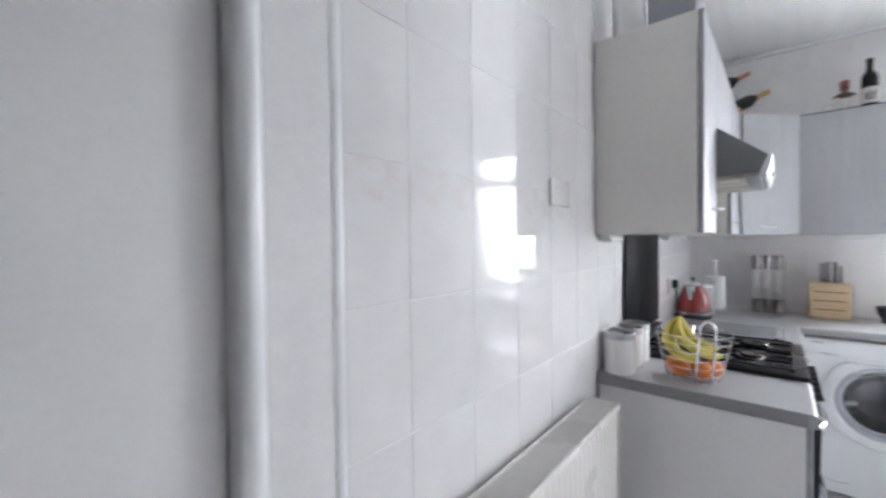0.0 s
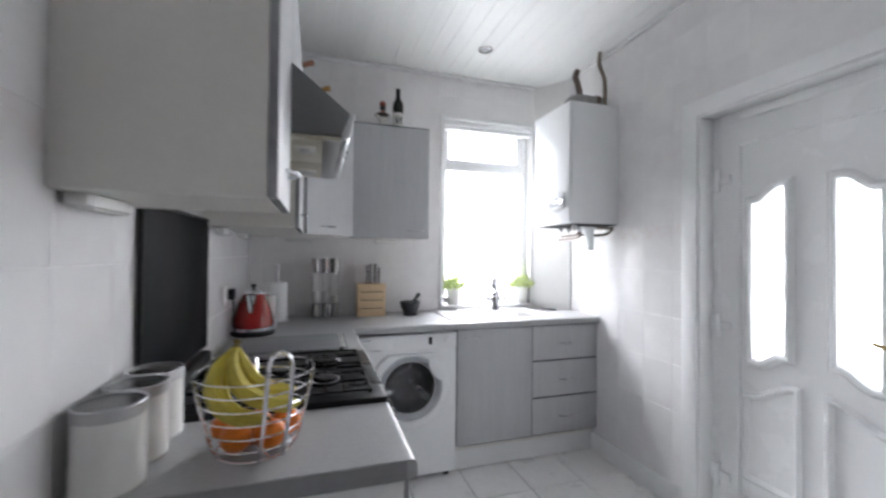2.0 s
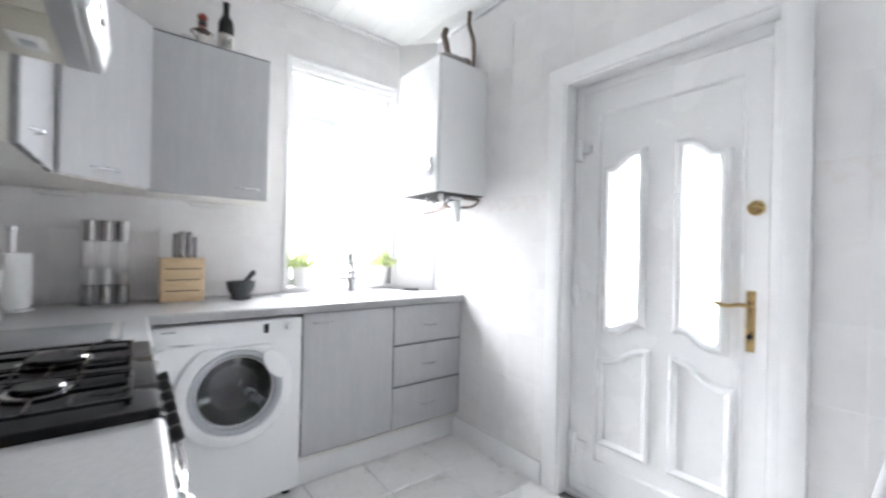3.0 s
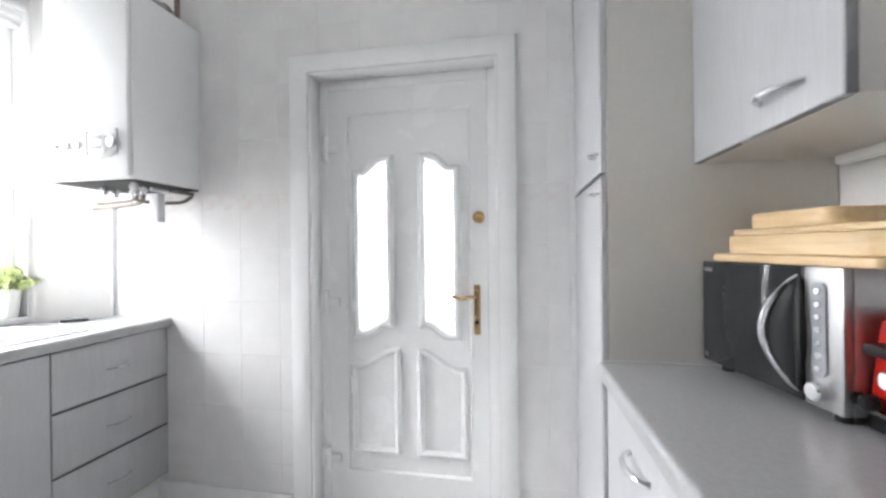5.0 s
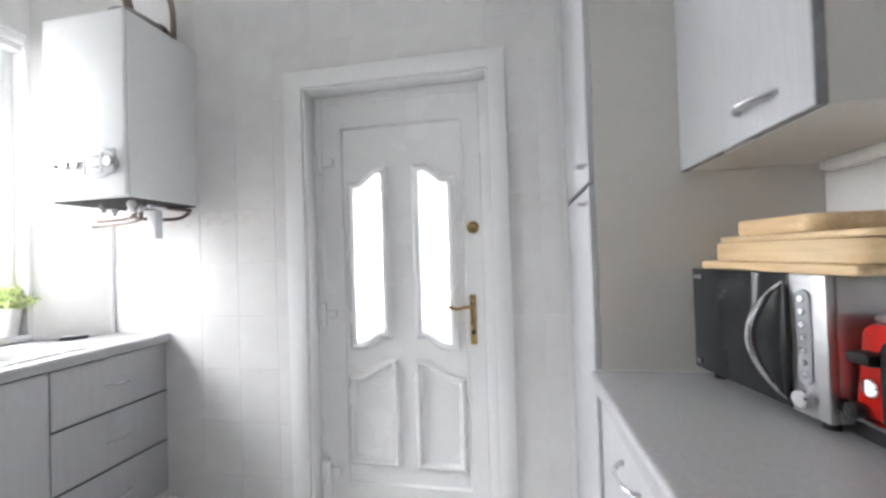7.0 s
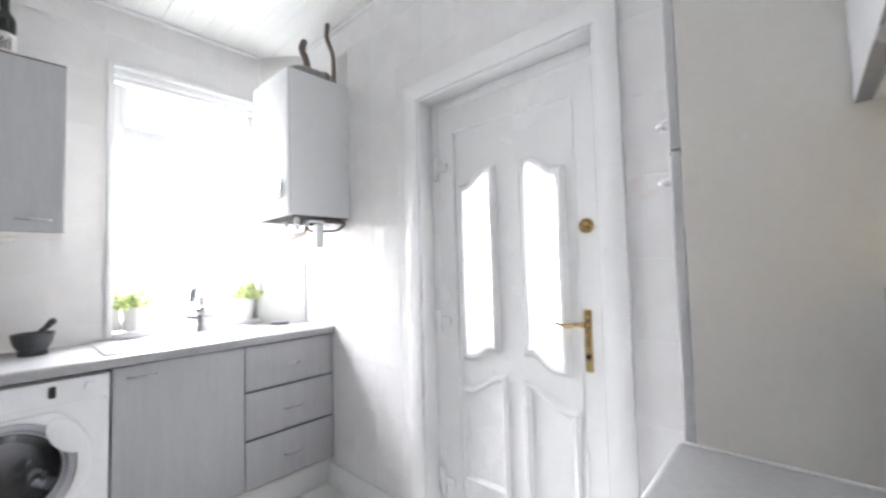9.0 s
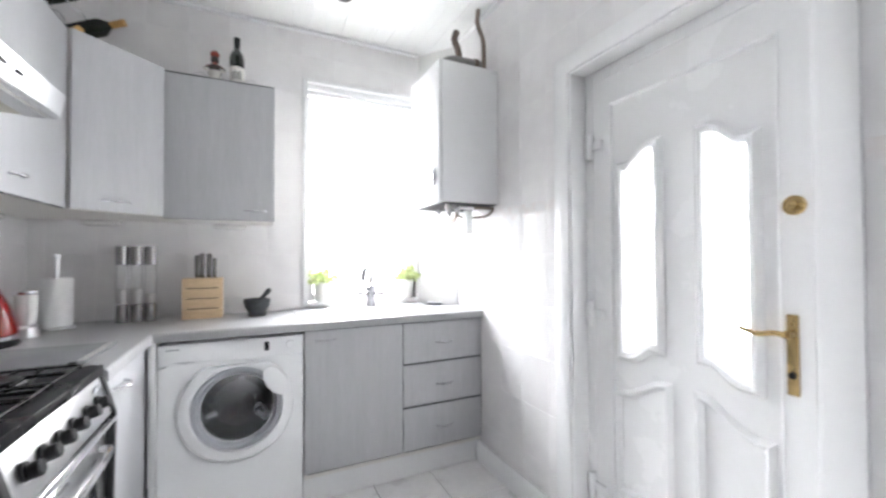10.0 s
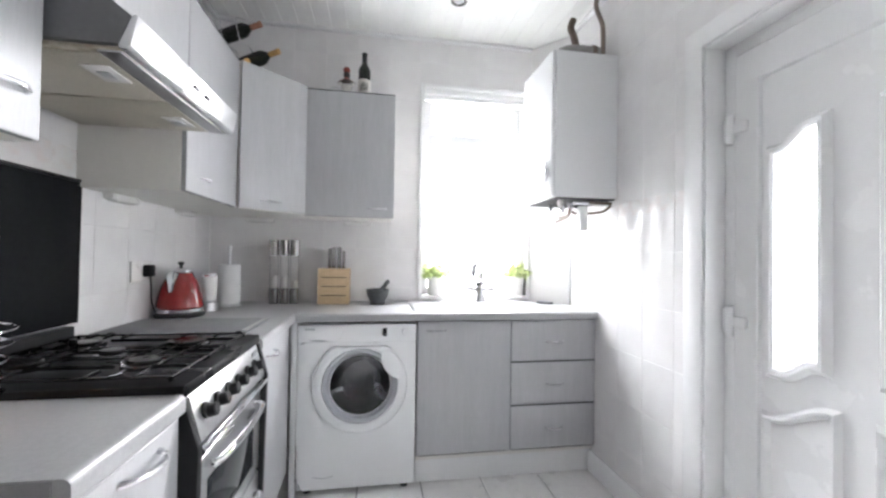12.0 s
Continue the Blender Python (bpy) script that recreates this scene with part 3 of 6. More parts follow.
def unit(name, at, rz, w, d, h, fronts, label, category="cabinet", group="", carcass=None, z0=0.0, em=None):
    """A cabinet in its own axes: x along the front, y into the depth, front at y = 0. fronts: x0, x1, z0, z1, handle, name."""
    u = thing(name, at, label, category, group, rz)
    t = 0.018
    cm = carcass or M_CARCASS
    for xa in (0, w - t):
        part("side_panel", B(xa, xa + t, 0.021, d, z0, h, 0.001, 1), cm, u)
    part("bottom_panel", B(t, w - t, 0.021, d, z0, z0 + t, 0.0008, 1), cm, u)
    part("top_panel", B(t, w - t, 0.021, d, h - t, h, 0.0008, 1), cm, u)
    part("back_panel", B(t, w - t, d - 0.008, d - 0.001, z0 + t, h - t, 0), cm, u)
    for f in fronts:
        x0, x1, a, b, hd, nm = f
        p = bmesh.new()
        box(p, x0 + 0.0015, x1 - 0.0015, 0.0015, 0.019, a + 0.0015, b - 0.006, 0.004, 3)
        fp = part(nm, p, M_DOOR, u)
        for q in ((x0 + 0.0004, x0 + 0.003, a + 0.001, b - 0.001), (x1 - 0.003, x1 - 0.0004, a + 0.001, b - 0.001)):
            part("edging", B(q[0], q[1], 0.004, 0.0196, q[2], q[3], 0.0006, 1), em or M_EDGE, fp, "grey edging strip")
        part("edging", B(x0 + 0.0035, x1 - 0.0035, 0.0022, 0.0196, a + 0.0002, a + 0.0014, 0), em or M_EDGE, fp, "grey edging strip")
        part("edging", B(x0 + 0.001, x1 - 0.001, 0.0022, 0.0196, b - 0.0055, b - 0.0006, 0.0006, 1), M_GAP, fp, "dark top edging that draws the gap")
        if hd:
            part("handle", bow(*hd), M_SATIN, fp, "bowed satin chrome handle")
    return u


ZB, ZT = 1.426, 2.134   # wall units
H = 0.868
# under the window
unit("sink_cabinet", (1.226, 3.052, 0.0), 0, 0.512, 0.54, H, [(0, 0.512, 0.161, H, (0.05, 0.15, 0.815, 0.022, 0.0036), "door")], "grey ash-effect base cabinet under the sink", group="base cabinets", z0=0.13)
unit("drawer_cabinet", (1.740, 3.052, 0.0), 0, 0.494, 0.54, H,
     [(0, 0.494, 0.640, H, (0.20, 0.30, 0.745, 0.022, 0.0036), "drawer"), (0, 0.494, 0.403, 0.638, (0.20, 0.30, 0.510, 0.022, 0.0036), "drawer"), (0, 0.494, 0.161, 0.401, (0.20, 0.30, 0.272, 0.022, 0.0036), "drawer")],
     "grey ash-effect cabinet with three drawers", group="base cabinets", z0=0.13)
solid("plinth", B(1.226, XR - 0.002, 3.098, 3.114, 0.001, 0.128, 0.002), M_WHITEBOARD, "white plinth under the base cabinets", "plinth")
# along the cooker wall
unit("corner_base_cabinet", (0.598, 2.468, 0.0), 90, 0.575, 0.58, H, [(0, 0.53, 0.155, H, (0.11, 0.23, 0.815), "door")], "narrow light grey base cabinet beside the washing machine", group="base cabinets", z0=0.10, carcass=M_WHITEBOARD)
solid("filler_panel", B(0.598, 0.6255, 3.034, 3.050, 0.001, 0.866, 0.001), M_WHITEBOARD, "narrow white filler beside the washing machine", "panel")
solid("plinth_corner", B(0.52, 0.536, 2.47, 3.04, 0.001, 0.098, 0.002), M_WHITEBOARD, "white plinth under the corner cabinet", "plinth")
pen = unit("end_base_cabinet", (0.603, 1.590, 0.0), 90, 0.302, 0.57, H, [(0, 0.302, 0.155, H, (0.10, 0.22, 0.832), "door")], "narrow grey base cabinet with a white end panel", group="base cabinets", z0=0.10, carcass=M_WHITEBOARD)
part("end_panel", B(0.0, 0.575, -0.019, -0.001, 0, H, 0.0015, m=pose(0, 0, 0, 0, 0, -90) @ pose(-0.593, 0, 0)), M_WHITEBOARD, pen, "plain white end panel")
solid("plinth_end", B(0.52, 0.536, 1.592, 1.89, 0.001, 0.098, 0.002), M_WHITEBOARD, "white plinth under the end cabinet", "plinth")
# wall units
unit("wall_cabinet", (0.345, 1.562, ZB), 90, 0.312, 0.342, ZT - ZB, [(0, 0.312, 0, ZT - ZB, (0.18, 0.275, 0.085, 0.024, 0.0038), "door")], "light grey wall cabinet with cream end panel beside the hood", group="wall cabinets")
unit("wall_cabinet", (0.345, 2.488, ZB), 90, 0.508, 0.342, ZT - ZB, [(0, 0.508, 0, ZT - ZB, (0.10, 0.18, 0.062, 0.022, 0.0035), "door")], "light grey wall cabinet above the kettle", group="wall cabinets")
unit("hood_cabinet", (0.345, 1.880, 1.822), 90, 0.605, 0.342, ZT - 1.822, [(0, 0.605, 0, ZT - 1.822, None, "door")], "short light grey wall cabinet above the hood", group="wall cabinets")
unit("wall_cabinet", (0.607, 3.257, ZB - 0.005), 0, 0.490, 0.340, ZT - ZB + 0.003, [(0, 0.490, 0, ZT - ZB + 0.003, (0.350, 0.450, 0.05, 0.024, 0.0036), "door")], "grey ash-effect wall cabinet beside the window", group="wall cabinets")


def corner_wall_cabinet():
    u = thing("corner_wall_cabinet", (0.17, 3.43, ZB), "grey angled corner wall cabinet", "cabinet", "wall cabinets", None)
    b = prism(bmesh.new(), [(0.003, 2.999), (0.338, 2.999), (0.604, 3.265), (0.604, YF - 0.003), (0.003, YF - 0.003)], ZB, ZT)
    part("body", b, M_CARCASS, u)
    v = Vector((0.607 - 0.345, 3.257 - 2.998, 0))
    w = v.length
    ang = math.degrees(math.atan2(v.y, v.x))
    m = pose(0.348, 2.993, ZB, 0, 0, ang)
    door = B(0.003, w - 0.003, -0.012, 0.004, 0.002, ZT - ZB - 0.002, 0.003)
    bmesh.ops.transform(door, verts=door.verts, matrix=m)
    dp = part("door", door, M_DOOR, u)
    hb = bow(0.11, 0.22, 0.045, 0.024, 0.0036)
    bmesh.ops.transform(hb, verts=hb.verts, matrix=m @ pose(0, -0.012, 0))
    part("handle", hb, M_SATIN, dp, "bowed satin chrome handle")


corner_wall_cabinet()


def rounded_top(runs, at, label, ends=()):
    """Worktop lengths with a rounded front edge. runs: x0, x1, y0, y1, side that is rounded; ends: edging strips."""
    z0, z1, r, n = 0.870, 0.910, 0.013, 0.020
    w = thing("worktop", at, label, "worktop", rz=None)
    curve = [(r - r * math.cos(a), z1 - r + r * math.sin(a)) for a in np.linspace(0, math.pi / 2, 6)]
    slab = bmesh.new()
    for x0, x1, y0, y1, side in runs:
        if side == 'y-':
            edge = prism(bmesh.new(), [(y0 + 0.003, z0), (y0, z0 + 0.004), *[(y0 + c, z) for c, z in curve], (y0 + n, z1), (y0 + n, z0)], x0, x1, 'x')
            y0 += n
        elif side == 'y+':
            edge = prism(bmesh.new(), [(y1 - 0.003, z0), (y1, z0 + 0.004), *[(y1 - c, z) for c, z in curve], (y1 - n, z1), (y1 - n, z0)], x0, x1, 'x')
            y1 -= n
        elif side == 'x+':
            edge = prism(bmesh.new(), [(x1 - 0.003, z0), (x1, z0 + 0.004), *[(x1 - c, z) for c, z in curve], (x1 - n, z1), (x1 - n, z0)], y0, y1, 'y')
            x1 -= n
        if side:
            part("front_edge", edge, M_TOP, w, "rounded front edge")
        box(slab, x0, x1, y0, y1, z0, z1)
    bmesh.ops.remove_doubles(slab, verts=slab.verts, dist=0.0002)
    part("slab", slab, M_TOP, w)
    for x0, x1, y0, y1 in ends:
        part("end_edging", B(x0, x1, y0, y1, z0 + 0.001, z1 - 0.002, 0.0004, 1), M_TOPEDGE, w, "darker grey end edging")


SX0, SX1, SY0, SY1 = 1.22, 1.90, 3.115, 3.505   # sink cut-out
rounded_top([(0.615, XR - 0.002, 3.030, SY0, 'y-'), (0.615, SX0, SY0, YF - 0.002, ''), (SX1, XR - 0.002, SY0, 3.37, ''), (SX1, 2.05, 3.37, YF - 0.002, ''), (SX0, SX1, SY1, YF - 0.002, ''),
             (0.003, 0.615, 2.462, 3.030, 'x+'), (0.003, 0.615, 3.030, YF - 0.002, '')], (1.2, 3.3, 0.87), "grey stone-effect worktop with rounded front edge, by the window")
rounded_top([(0.003, 0.612, 1.570, 1.893, 'x+')], (0.3, 1.73, 0.87), "short grey stone-effect worktop beside the cooker", [(0.004, 0.590, 1.5675, 1.5699)])
rounded_top([(1.07, 1.749, YB + 0.002, 1.164, 'y+')], (1.4, 0.87, 0.87), "grey stone-effect worktop under the microwave", [(1.0675, 1.0699, YB + 0.004, 1.142)])

# ---- tall cupboard and units by the lobby ----
unit("tall_cupboard", (2.236, 1.152, 0.0), 180, 0.485, 0.580, 2.50,
     [(0, 0.485, 0.14, 1.434, (0.419, 0.471, 1.385, 0.022), "door"), (0, 0.485, 1.440, 2.50, (0.419, 0.471, 1.495, 0.022), "door")],
     "tall grey cupboard with cream side panel and two doors", z0=0.10, em=M_EDGELIT)
unit("base_cabinet", (1.749, 1.140, 0.0), 180, 0.652, 0.565, H, [(0, 0.652, 0.155, H, (0.235, 0.365, 0.775), "door")], "grey base cabinet under the microwave worktop", group="base cabinets", z0=0.10)
unit("wall_cabinet", (1.749, 0.913, 1.452), 180, 0.502, 0.340, 0.90, [(0, 0.502, 0, 0.90, (0.30, 0.42, 0.055), "door")], "light grey wall cabinet above the microwave", group="wall cabinets")

for nm, bd in (("trim_sealant_cupboard", (1.7445, 1.7486, YB + 0.006, 1.150)), ("trim_sealant_left", (0.0012, 0.0052, 2.50, YF - 0.006)), ("trim_sealant_far", (0.006, 1.30, YF - 0.0052, YF - 0.0012))):
    solid(nm, B(*bd, 0.9101, 0.9145, 0.0012, 1), M_GLOSSWHITE, "thin white sealant bead along the worktop", "trim")

# ---- washing machine ----
M_RIM = mat("pale_grey_plastic", (0.42, 0.43, 0.46), 0.35, var=0.04)
M_BOWL = glass("door_bowl_glass", (0.85, 0.86, 0.87))


def washing_machine():
    x0, x1, yf = 0.628, 1.220, 3.052
    w = thing("washing_machine", (0.924, 3.33, 0), "white front-loading washing machine with grey porthole door", "washing machine", rz=None)
    cab = bmesh.new()
    box(cab, x0, x0 + 0.012, yf + 0.010, 3.56, 0.025, 0.852, 0.004)
    box(cab, x1 - 0.012, x1, yf + 0.010, 3.56, 0.025, 0.852, 0.004)
    box(cab, x0 + 0.012, x1 - 0.012, yf + 0.010, 3.56, 0.842, 0.852, 0.003)
    box(cab, x0 + 0.012, x1 - 0.012, yf + 0.010, 3.56, 0.025, 0.035, 0.003)
    box(cab, x0 + 0.012, x1 - 0.012, 3.55, 3.56, 0.035, 0.842)
    part("body", cab, M_APPL, w)
    cx, cz, n = 0.936, 0.545, 64
    # front sheet with the round opening
    fr = bmesh.new()
    a0, a1, b0, b1 = x0 + 0.002, x1 - 0.002, 0.028, 0.764
    inner, outer = [], []
    for i in range(n):
        a = 2 * math.pi * i / n
        dx, dz = math.cos(a), math.sin(a)
        k = min((a1 - cx) / dx if dx > 1e-6 else 9, (a0 - cx) / dx if dx < -1e-6 else 9, (b1 - cz) / dz if dz > 1e-6 else 9, (b0 - cz) / dz if dz < -1e-6 else 9)
        inner.append((cx + 0.150 * dx, cz + 0.150 * dz))
        outer.append((cx + k * dx, cz + k * dz))
    vi = [fr.verts.new((x, yf, z)) for x, z in inner]
    vo = [fr.verts.new((x, yf, z)) for x, z in outer]
    vb = [fr.verts.new((x, yf + 0.012, z)) for x, z in outer]
    for i in range(n):
        j = (i + 1) % n
        fr.faces.new((vi[i], vi[j], vo[j], vo[i]))
        fr.faces.new((vo[i], vo[j], vb[j], vb[i]))
    part("front_panel", fr, M_APPL, w)
    part("filter_flap", prism(bmesh.new(), [(x0 + 0.08 + 0.10 * u, 0.092 - 0.010 * math.sin(math.pi * u)) for u in np.linspace(0, 1, 9)] + [(x0 + 0.18 - 0.10 * u, 0.0945 - 0.010 * math.sin(math.pi * (1 - u))) for u in np.linspace(0, 1, 9)], yf - 0.0012, yf + 0.002, 'y'), M_GREYPL, w, "thin curved edge of the filter flap")
    part("control_panel", B(x0 + 0.001, x1 - 0.001, yf - 0.0006, yf + 0.009, 0.7642, 0.851, 0.0015, 2), M_APPL, w)
    dr = prism(bmesh.new(), [(x0 + 0.015, 0.842), (x0 + 0.22, 0.842), (x0 + 0.20, 0.772), (x0 + 0.05, 0.778), (x0 + 0.015, 0.79)], yf - 0.0035, yf - 0.0005, 'y', 0.002)
    part("detergent_drawer", dr, M_APPL, w)
    part("drawer_grip", prism(bmesh.new(), [(x0 + 0.055, 0.777), (x0 + 0.15, 0.772), (x0 + 0.10, 0.769)], yf - 0.0065, yf - 0.0005, 'y'), M_GREYPL, w)
    part("maker_bar", B(x0 + 0.03, x0 + 0.08, yf - 0.0045, yf - 0.0030, 0.828, 0.834, 0), M_GREYPL, w)
    part("display", B(1.046, 1.066, yf - 0.008, yf - 0.003, 0.792, 0.834, 0.002), M_BLACK, w)
    part("dial", cyl(bmesh.new(), (1.160, yf - 0.002, 0.815), 0.018, 0.016, 24, Matrix.Rotation(radians(90), 4, 'X'), 0.003), M_APPL, w)
    for x in (0.93, 0.96, 0.99):
        part("button", cyl(bmesh.new(), (x, yf - 0.003, 0.802), 0.005, 0.004, 12, Matrix.Rotation(radians(90), 4, 'X'), 0.001), M_APPL, w)
    c = (cx, yf, cz)
    rot = Matrix.Rotation(radians(90), 4, 'X')
    r = bmesh.new()
    lathe(r, [(0.240, 0.0), (0.240, 0.010), (0.234, 0.018), (0.205, 0.027), (0.190, 0.024), (0.187, 0.012)], c, 72, rot)
    for v in r.verts:
        v.co.z = min(v.co.z, 0.744)
    door = part("porthole_door", r, M_APPL, w, "round white door ring")
    part("grey_rim", lathe(bmesh.new(), [(0.1868, 0.0155), (0.184, 0.021), (0.168, 0.018), (0.156, 0.004), (0.153, -0.004)], c, 64, rot), M_RIM, door, "grey inner rim")
    gl = part("door_glass", lathe(bmesh.new(), [(0.158, 0.008), (0.148, 0.010), (0.125, -0.020), (0.105, -0.060), (0.06, -0.085), (0.0, -0.090), (0.0, -0.095), (0.062, -0.090), (0.110, -0.062), (0.130, -0.022), (0.150, 0.004)], c, 48, rot), M_BOWL, door, "clear bowl-shaped glass")
    gl.visible_shadow = False
    hd = bmesh.new()
    pts = []
    for a in np.linspace(0, 2 * math.pi, 28, endpoint=False):
        u, v = 0.078 * math.cos(a), 0.044 * math.sin(a)
        k = radians(-58)
        pts.append((cx + 0.158 + u * math.cos(k) - v * math.sin(k), cz + 0.108 + u * math.sin(k) + v * math.cos(k)))
    prism(hd, pts, yf - 0.031, yf - 0.012, 'y', 0.004)
    part("door_grip", hd, M_APPL, door, "white door grip")
    # drum behind the glass
    part("drum", lathe(bmesh.new(), [(0.149, 0.0), (0.149, -0.05), (0.215, -0.06), (0.215, -0.36), (0.0, -0.37)], c, 40, rot), M_DRUM, w, "dark steel drum")
    for k in range(3):
        a = radians(8 + 120 * k)
        part("paddle", B(-0.020, 0.020, yf + 0.07, yf + 0.35, 0.095, 0.213, 0.014, m=Matrix.Translation((cx, 0, cz)) @ Matrix.Rotation(a, 4, 'Y')), M_SATIN, w, "steel drum paddle")
    for x in (x0 + 0.05, x1 - 0.05):
        for y in (yf + 0.04, 3.50):
            part("foot", cyl(bmesh.new(), (x, y, 0.0), 0.02, 0.027, 14), M_BLACK, w)


washing_machine()

# ---- cooker ----


def cooker():
    y0, y1, xf = 1.897, 2.460, 0.594
    c = thing("gas_cooker", (0.30, 2.154, 0), "freestanding gas cooker, black hob and stainless front", "cooker", rz=None)
    part("body", B(0.03, xf - 0.02, y0, y1, 0.02, 0.895, 0.003), M_BLACK, c)
    for ya, yb in ((y0, y0 + 0.024), (y1 - 0.022, y1)):
        part("side_trim", prism(bmesh.new(), [(xf - 0.0195, 0.03), (xf + 0.030, 0.03), (xf + 0.043, 0.785), (xf + 0.013, 0.8955), (xf - 0.0195, 0.8955)], ya, yb, 'y', 0.002), M_BLACK, c, "black side trim")
    y0, y1 = y0 + 0.022, y1 - 0.020
    hob = part("hob", B(0.025, xf + 0.012, y0 - 0.022, y1 + 0.020, 0.897, 0.926, 0.005), M_ENAMEL, c, "black enamel hob top")
    part("rear_trim", B(0.012, 0.045, y0, y1, 0.926, 0.965, 0.004), M_BLACK, c)
    # sloped control panel
    cp = prism(bmesh.new(), [(xf + 0.006, 0.896), (xf + 0.036, 0.790), (xf + 0.030, 0.780), (xf - 0.02, 0.780), (xf - 0.02, 0.896)], y0 + 0.004, y1 - 0.004, 'y', 0.002)
    panel = part("control_panel", cp, M_STEEL, c, "sloped stainless control panel")
    m = Matrix.Rotation(radians(90 - 16), 4, 'Y')
    for i in range(6):
        k = bmesh.new()
        yy = y0 + 0.060 + i * 0.074 + (0.012 if i > 3 else 0)
        cyl(k, (xf + 0.022, yy, 0.842), 0.019, 0.008, 20, m, 0.002)
        cyl(k, (xf + 0.030, yy, 0.841), 0.0155, 0.022, 20, m, 0.003)
        part("knob", k, M_BLACK, panel, "black control knob")
    part("maker_plate", B(xf + 0.0135, xf + 0.0165, y1 - 0.075, y1 - 0.030, 0.868, 0.882, 0.0, m=None), M_GREYPL, panel)
    # rail under the panel and upper oven door
    rl = bmesh.new()
    tube(rl, [(xf + 0.040, y0 + 0.004, 0.772), (xf + 0.040, y1 - 0.004, 0.772)], 0.008, 10)
    part("rail", rl, M_CHROME, c)

    def oven_door(z0, z1, wz0, wz1):
        d = part("oven_door", B(xf - 0.018, xf + 0.022, y0 + 0.004, y1 - 0.004, z0, z1, 0.004), M_STEEL, c, "stainless oven door")
        part("door_window", B(xf + 0.0215, xf + 0.0245, y0 + 0.085, y1 - 0.075, wz0, wz1, 0.001), M_DARKGLASS, d, "dark oven window")
        h = bmesh.new()
        zz = z1 - 0.045
        tube(h, smooth_line([(xf + 0.02, y0 + 0.07, zz), (xf + 0.052, y0 + 0.085, zz), (xf + 0.064, (y0 + y1) / 2, zz), (xf + 0.052, y1 - 0.085, zz), (xf + 0.02, y1 - 0.07, zz)], 6), 0.009, 10)
        part("door_handle", h, M_CHROME, d, "long chrome bar handle")

    oven_door(0.475, 0.760, 0.515, 0.670)
    oven_door(0.105, 0.465, 0.16, 0.37)
    part("kick_strip", B(xf - 0.02, xf + 0.012, y0 + 0.004, y1 - 0.004, 0.03, 0.098, 0.003), M_BLACK, c)
    # burners and pan supports
    for bx, by, r in ((0.17, y0 + 0.15, 0.045), (0.17, y1 - 0.15, 0.036), (0.44, y0 + 0.15, 0.036), (0.44, y1 - 0.15, 0.052), (0.305, (y0 + y1) / 2, 0.03)):
        b = bmesh.new()
        lathe(b, [(0, 0), (r + 0.012, 0), (r + 0.012, 0.006), (r, 0.010), (r, 0.016), (r - 0.004, 0.020), (0, 0.021)], (bx, by, 0.9255), 24)
        bu = part("burner", b, M_IRON, c)
        part("burner_ring", lathe(bmesh.new(), [(r + 0.006, 0.0065), (r + 0.010, 0.0075), (r + 0.010, 0.0105), (r + 0.003, 0.0115)], (bx, by, 0.9255), 24), M_CHROME, bu)
    for ya, yb in ((y0 + 0.012, y0 + 0.200), (y0 + 0.208, y1 - 0.208), (y1 - 0.200, y1 - 0.012)):
        g = bmesh.new()
        zt = 0.939
        for x in (0.065, 0.565):
            box(g, x - 0.0035, x + 0.0035, ya, yb, zt - 0.006, zt, 0.002, 1)
        for y in (ya + 0.005, yb - 0.005):
            box(g, 0.065, 0.565, y - 0.0035, y + 0.0035, zt - 0.006, zt, 0.002, 1)
        ym = (ya + yb) / 2
        for x in (0.12, 0.17, 0.22, 0.39, 0.44, 0.49):
            box(g, x - 0.0024, x + 0.0024, ya, ya + 0.062, zt - 0.006, zt + 0.003, 0.002, 1)
            box(g, x - 0.0024, x + 0.0024, yb - 0.062, yb, zt - 0.006, zt + 0.003, 0.002, 1)
        for x0, x1 in ((0.07, 0.13), (0.21, 0.40), (0.48, 0.56)):
            box(g, x0, x1, ym - 0.003, ym + 0.003, zt - 0.006, zt + 0.003, 0.002, 1)
        for x in (0.068, 0.562):
            for y in (ya + 0.006, yb - 0.006):
                cyl(g, (x, y, 0.9262), 0.005, 0.012, 8)
        part("pan_support", g, M_IRON, c, "cast iron pan support")
    for x in (0.08, 0.52):
        for y in (y0 + 0.05, y1 - 0.05):
            f = bmesh.new()
            cyl(f, (x, y, 0.0), 0.02, 0.022, 12)
            part("foot", f, M_BLACK, c)


cooker()

# splashback on the wall behind the cooker
spl = thing("splashback", (0.010, 2.195, 0.968), "tall black glass splashback behind the cooker", "splashback", rz=None)
part("panel", B(0.006, 0.016, 1.899, 2.491, 0.968, 1.440, 0.002), M_SPLASH, spl)
part("top_trim", B(0.005, 0.020, 1.895, 2.495, 1.4405, 1.450, 0.002), M_BLACK, spl)
for ya in (1.895, 2.4915):
    part("edge_trim", B(0.005, 0.018, ya, ya + 0.0035, 0.968, 1.440, 0.001), M_BLACK, spl)

# ---- extractor hood ----


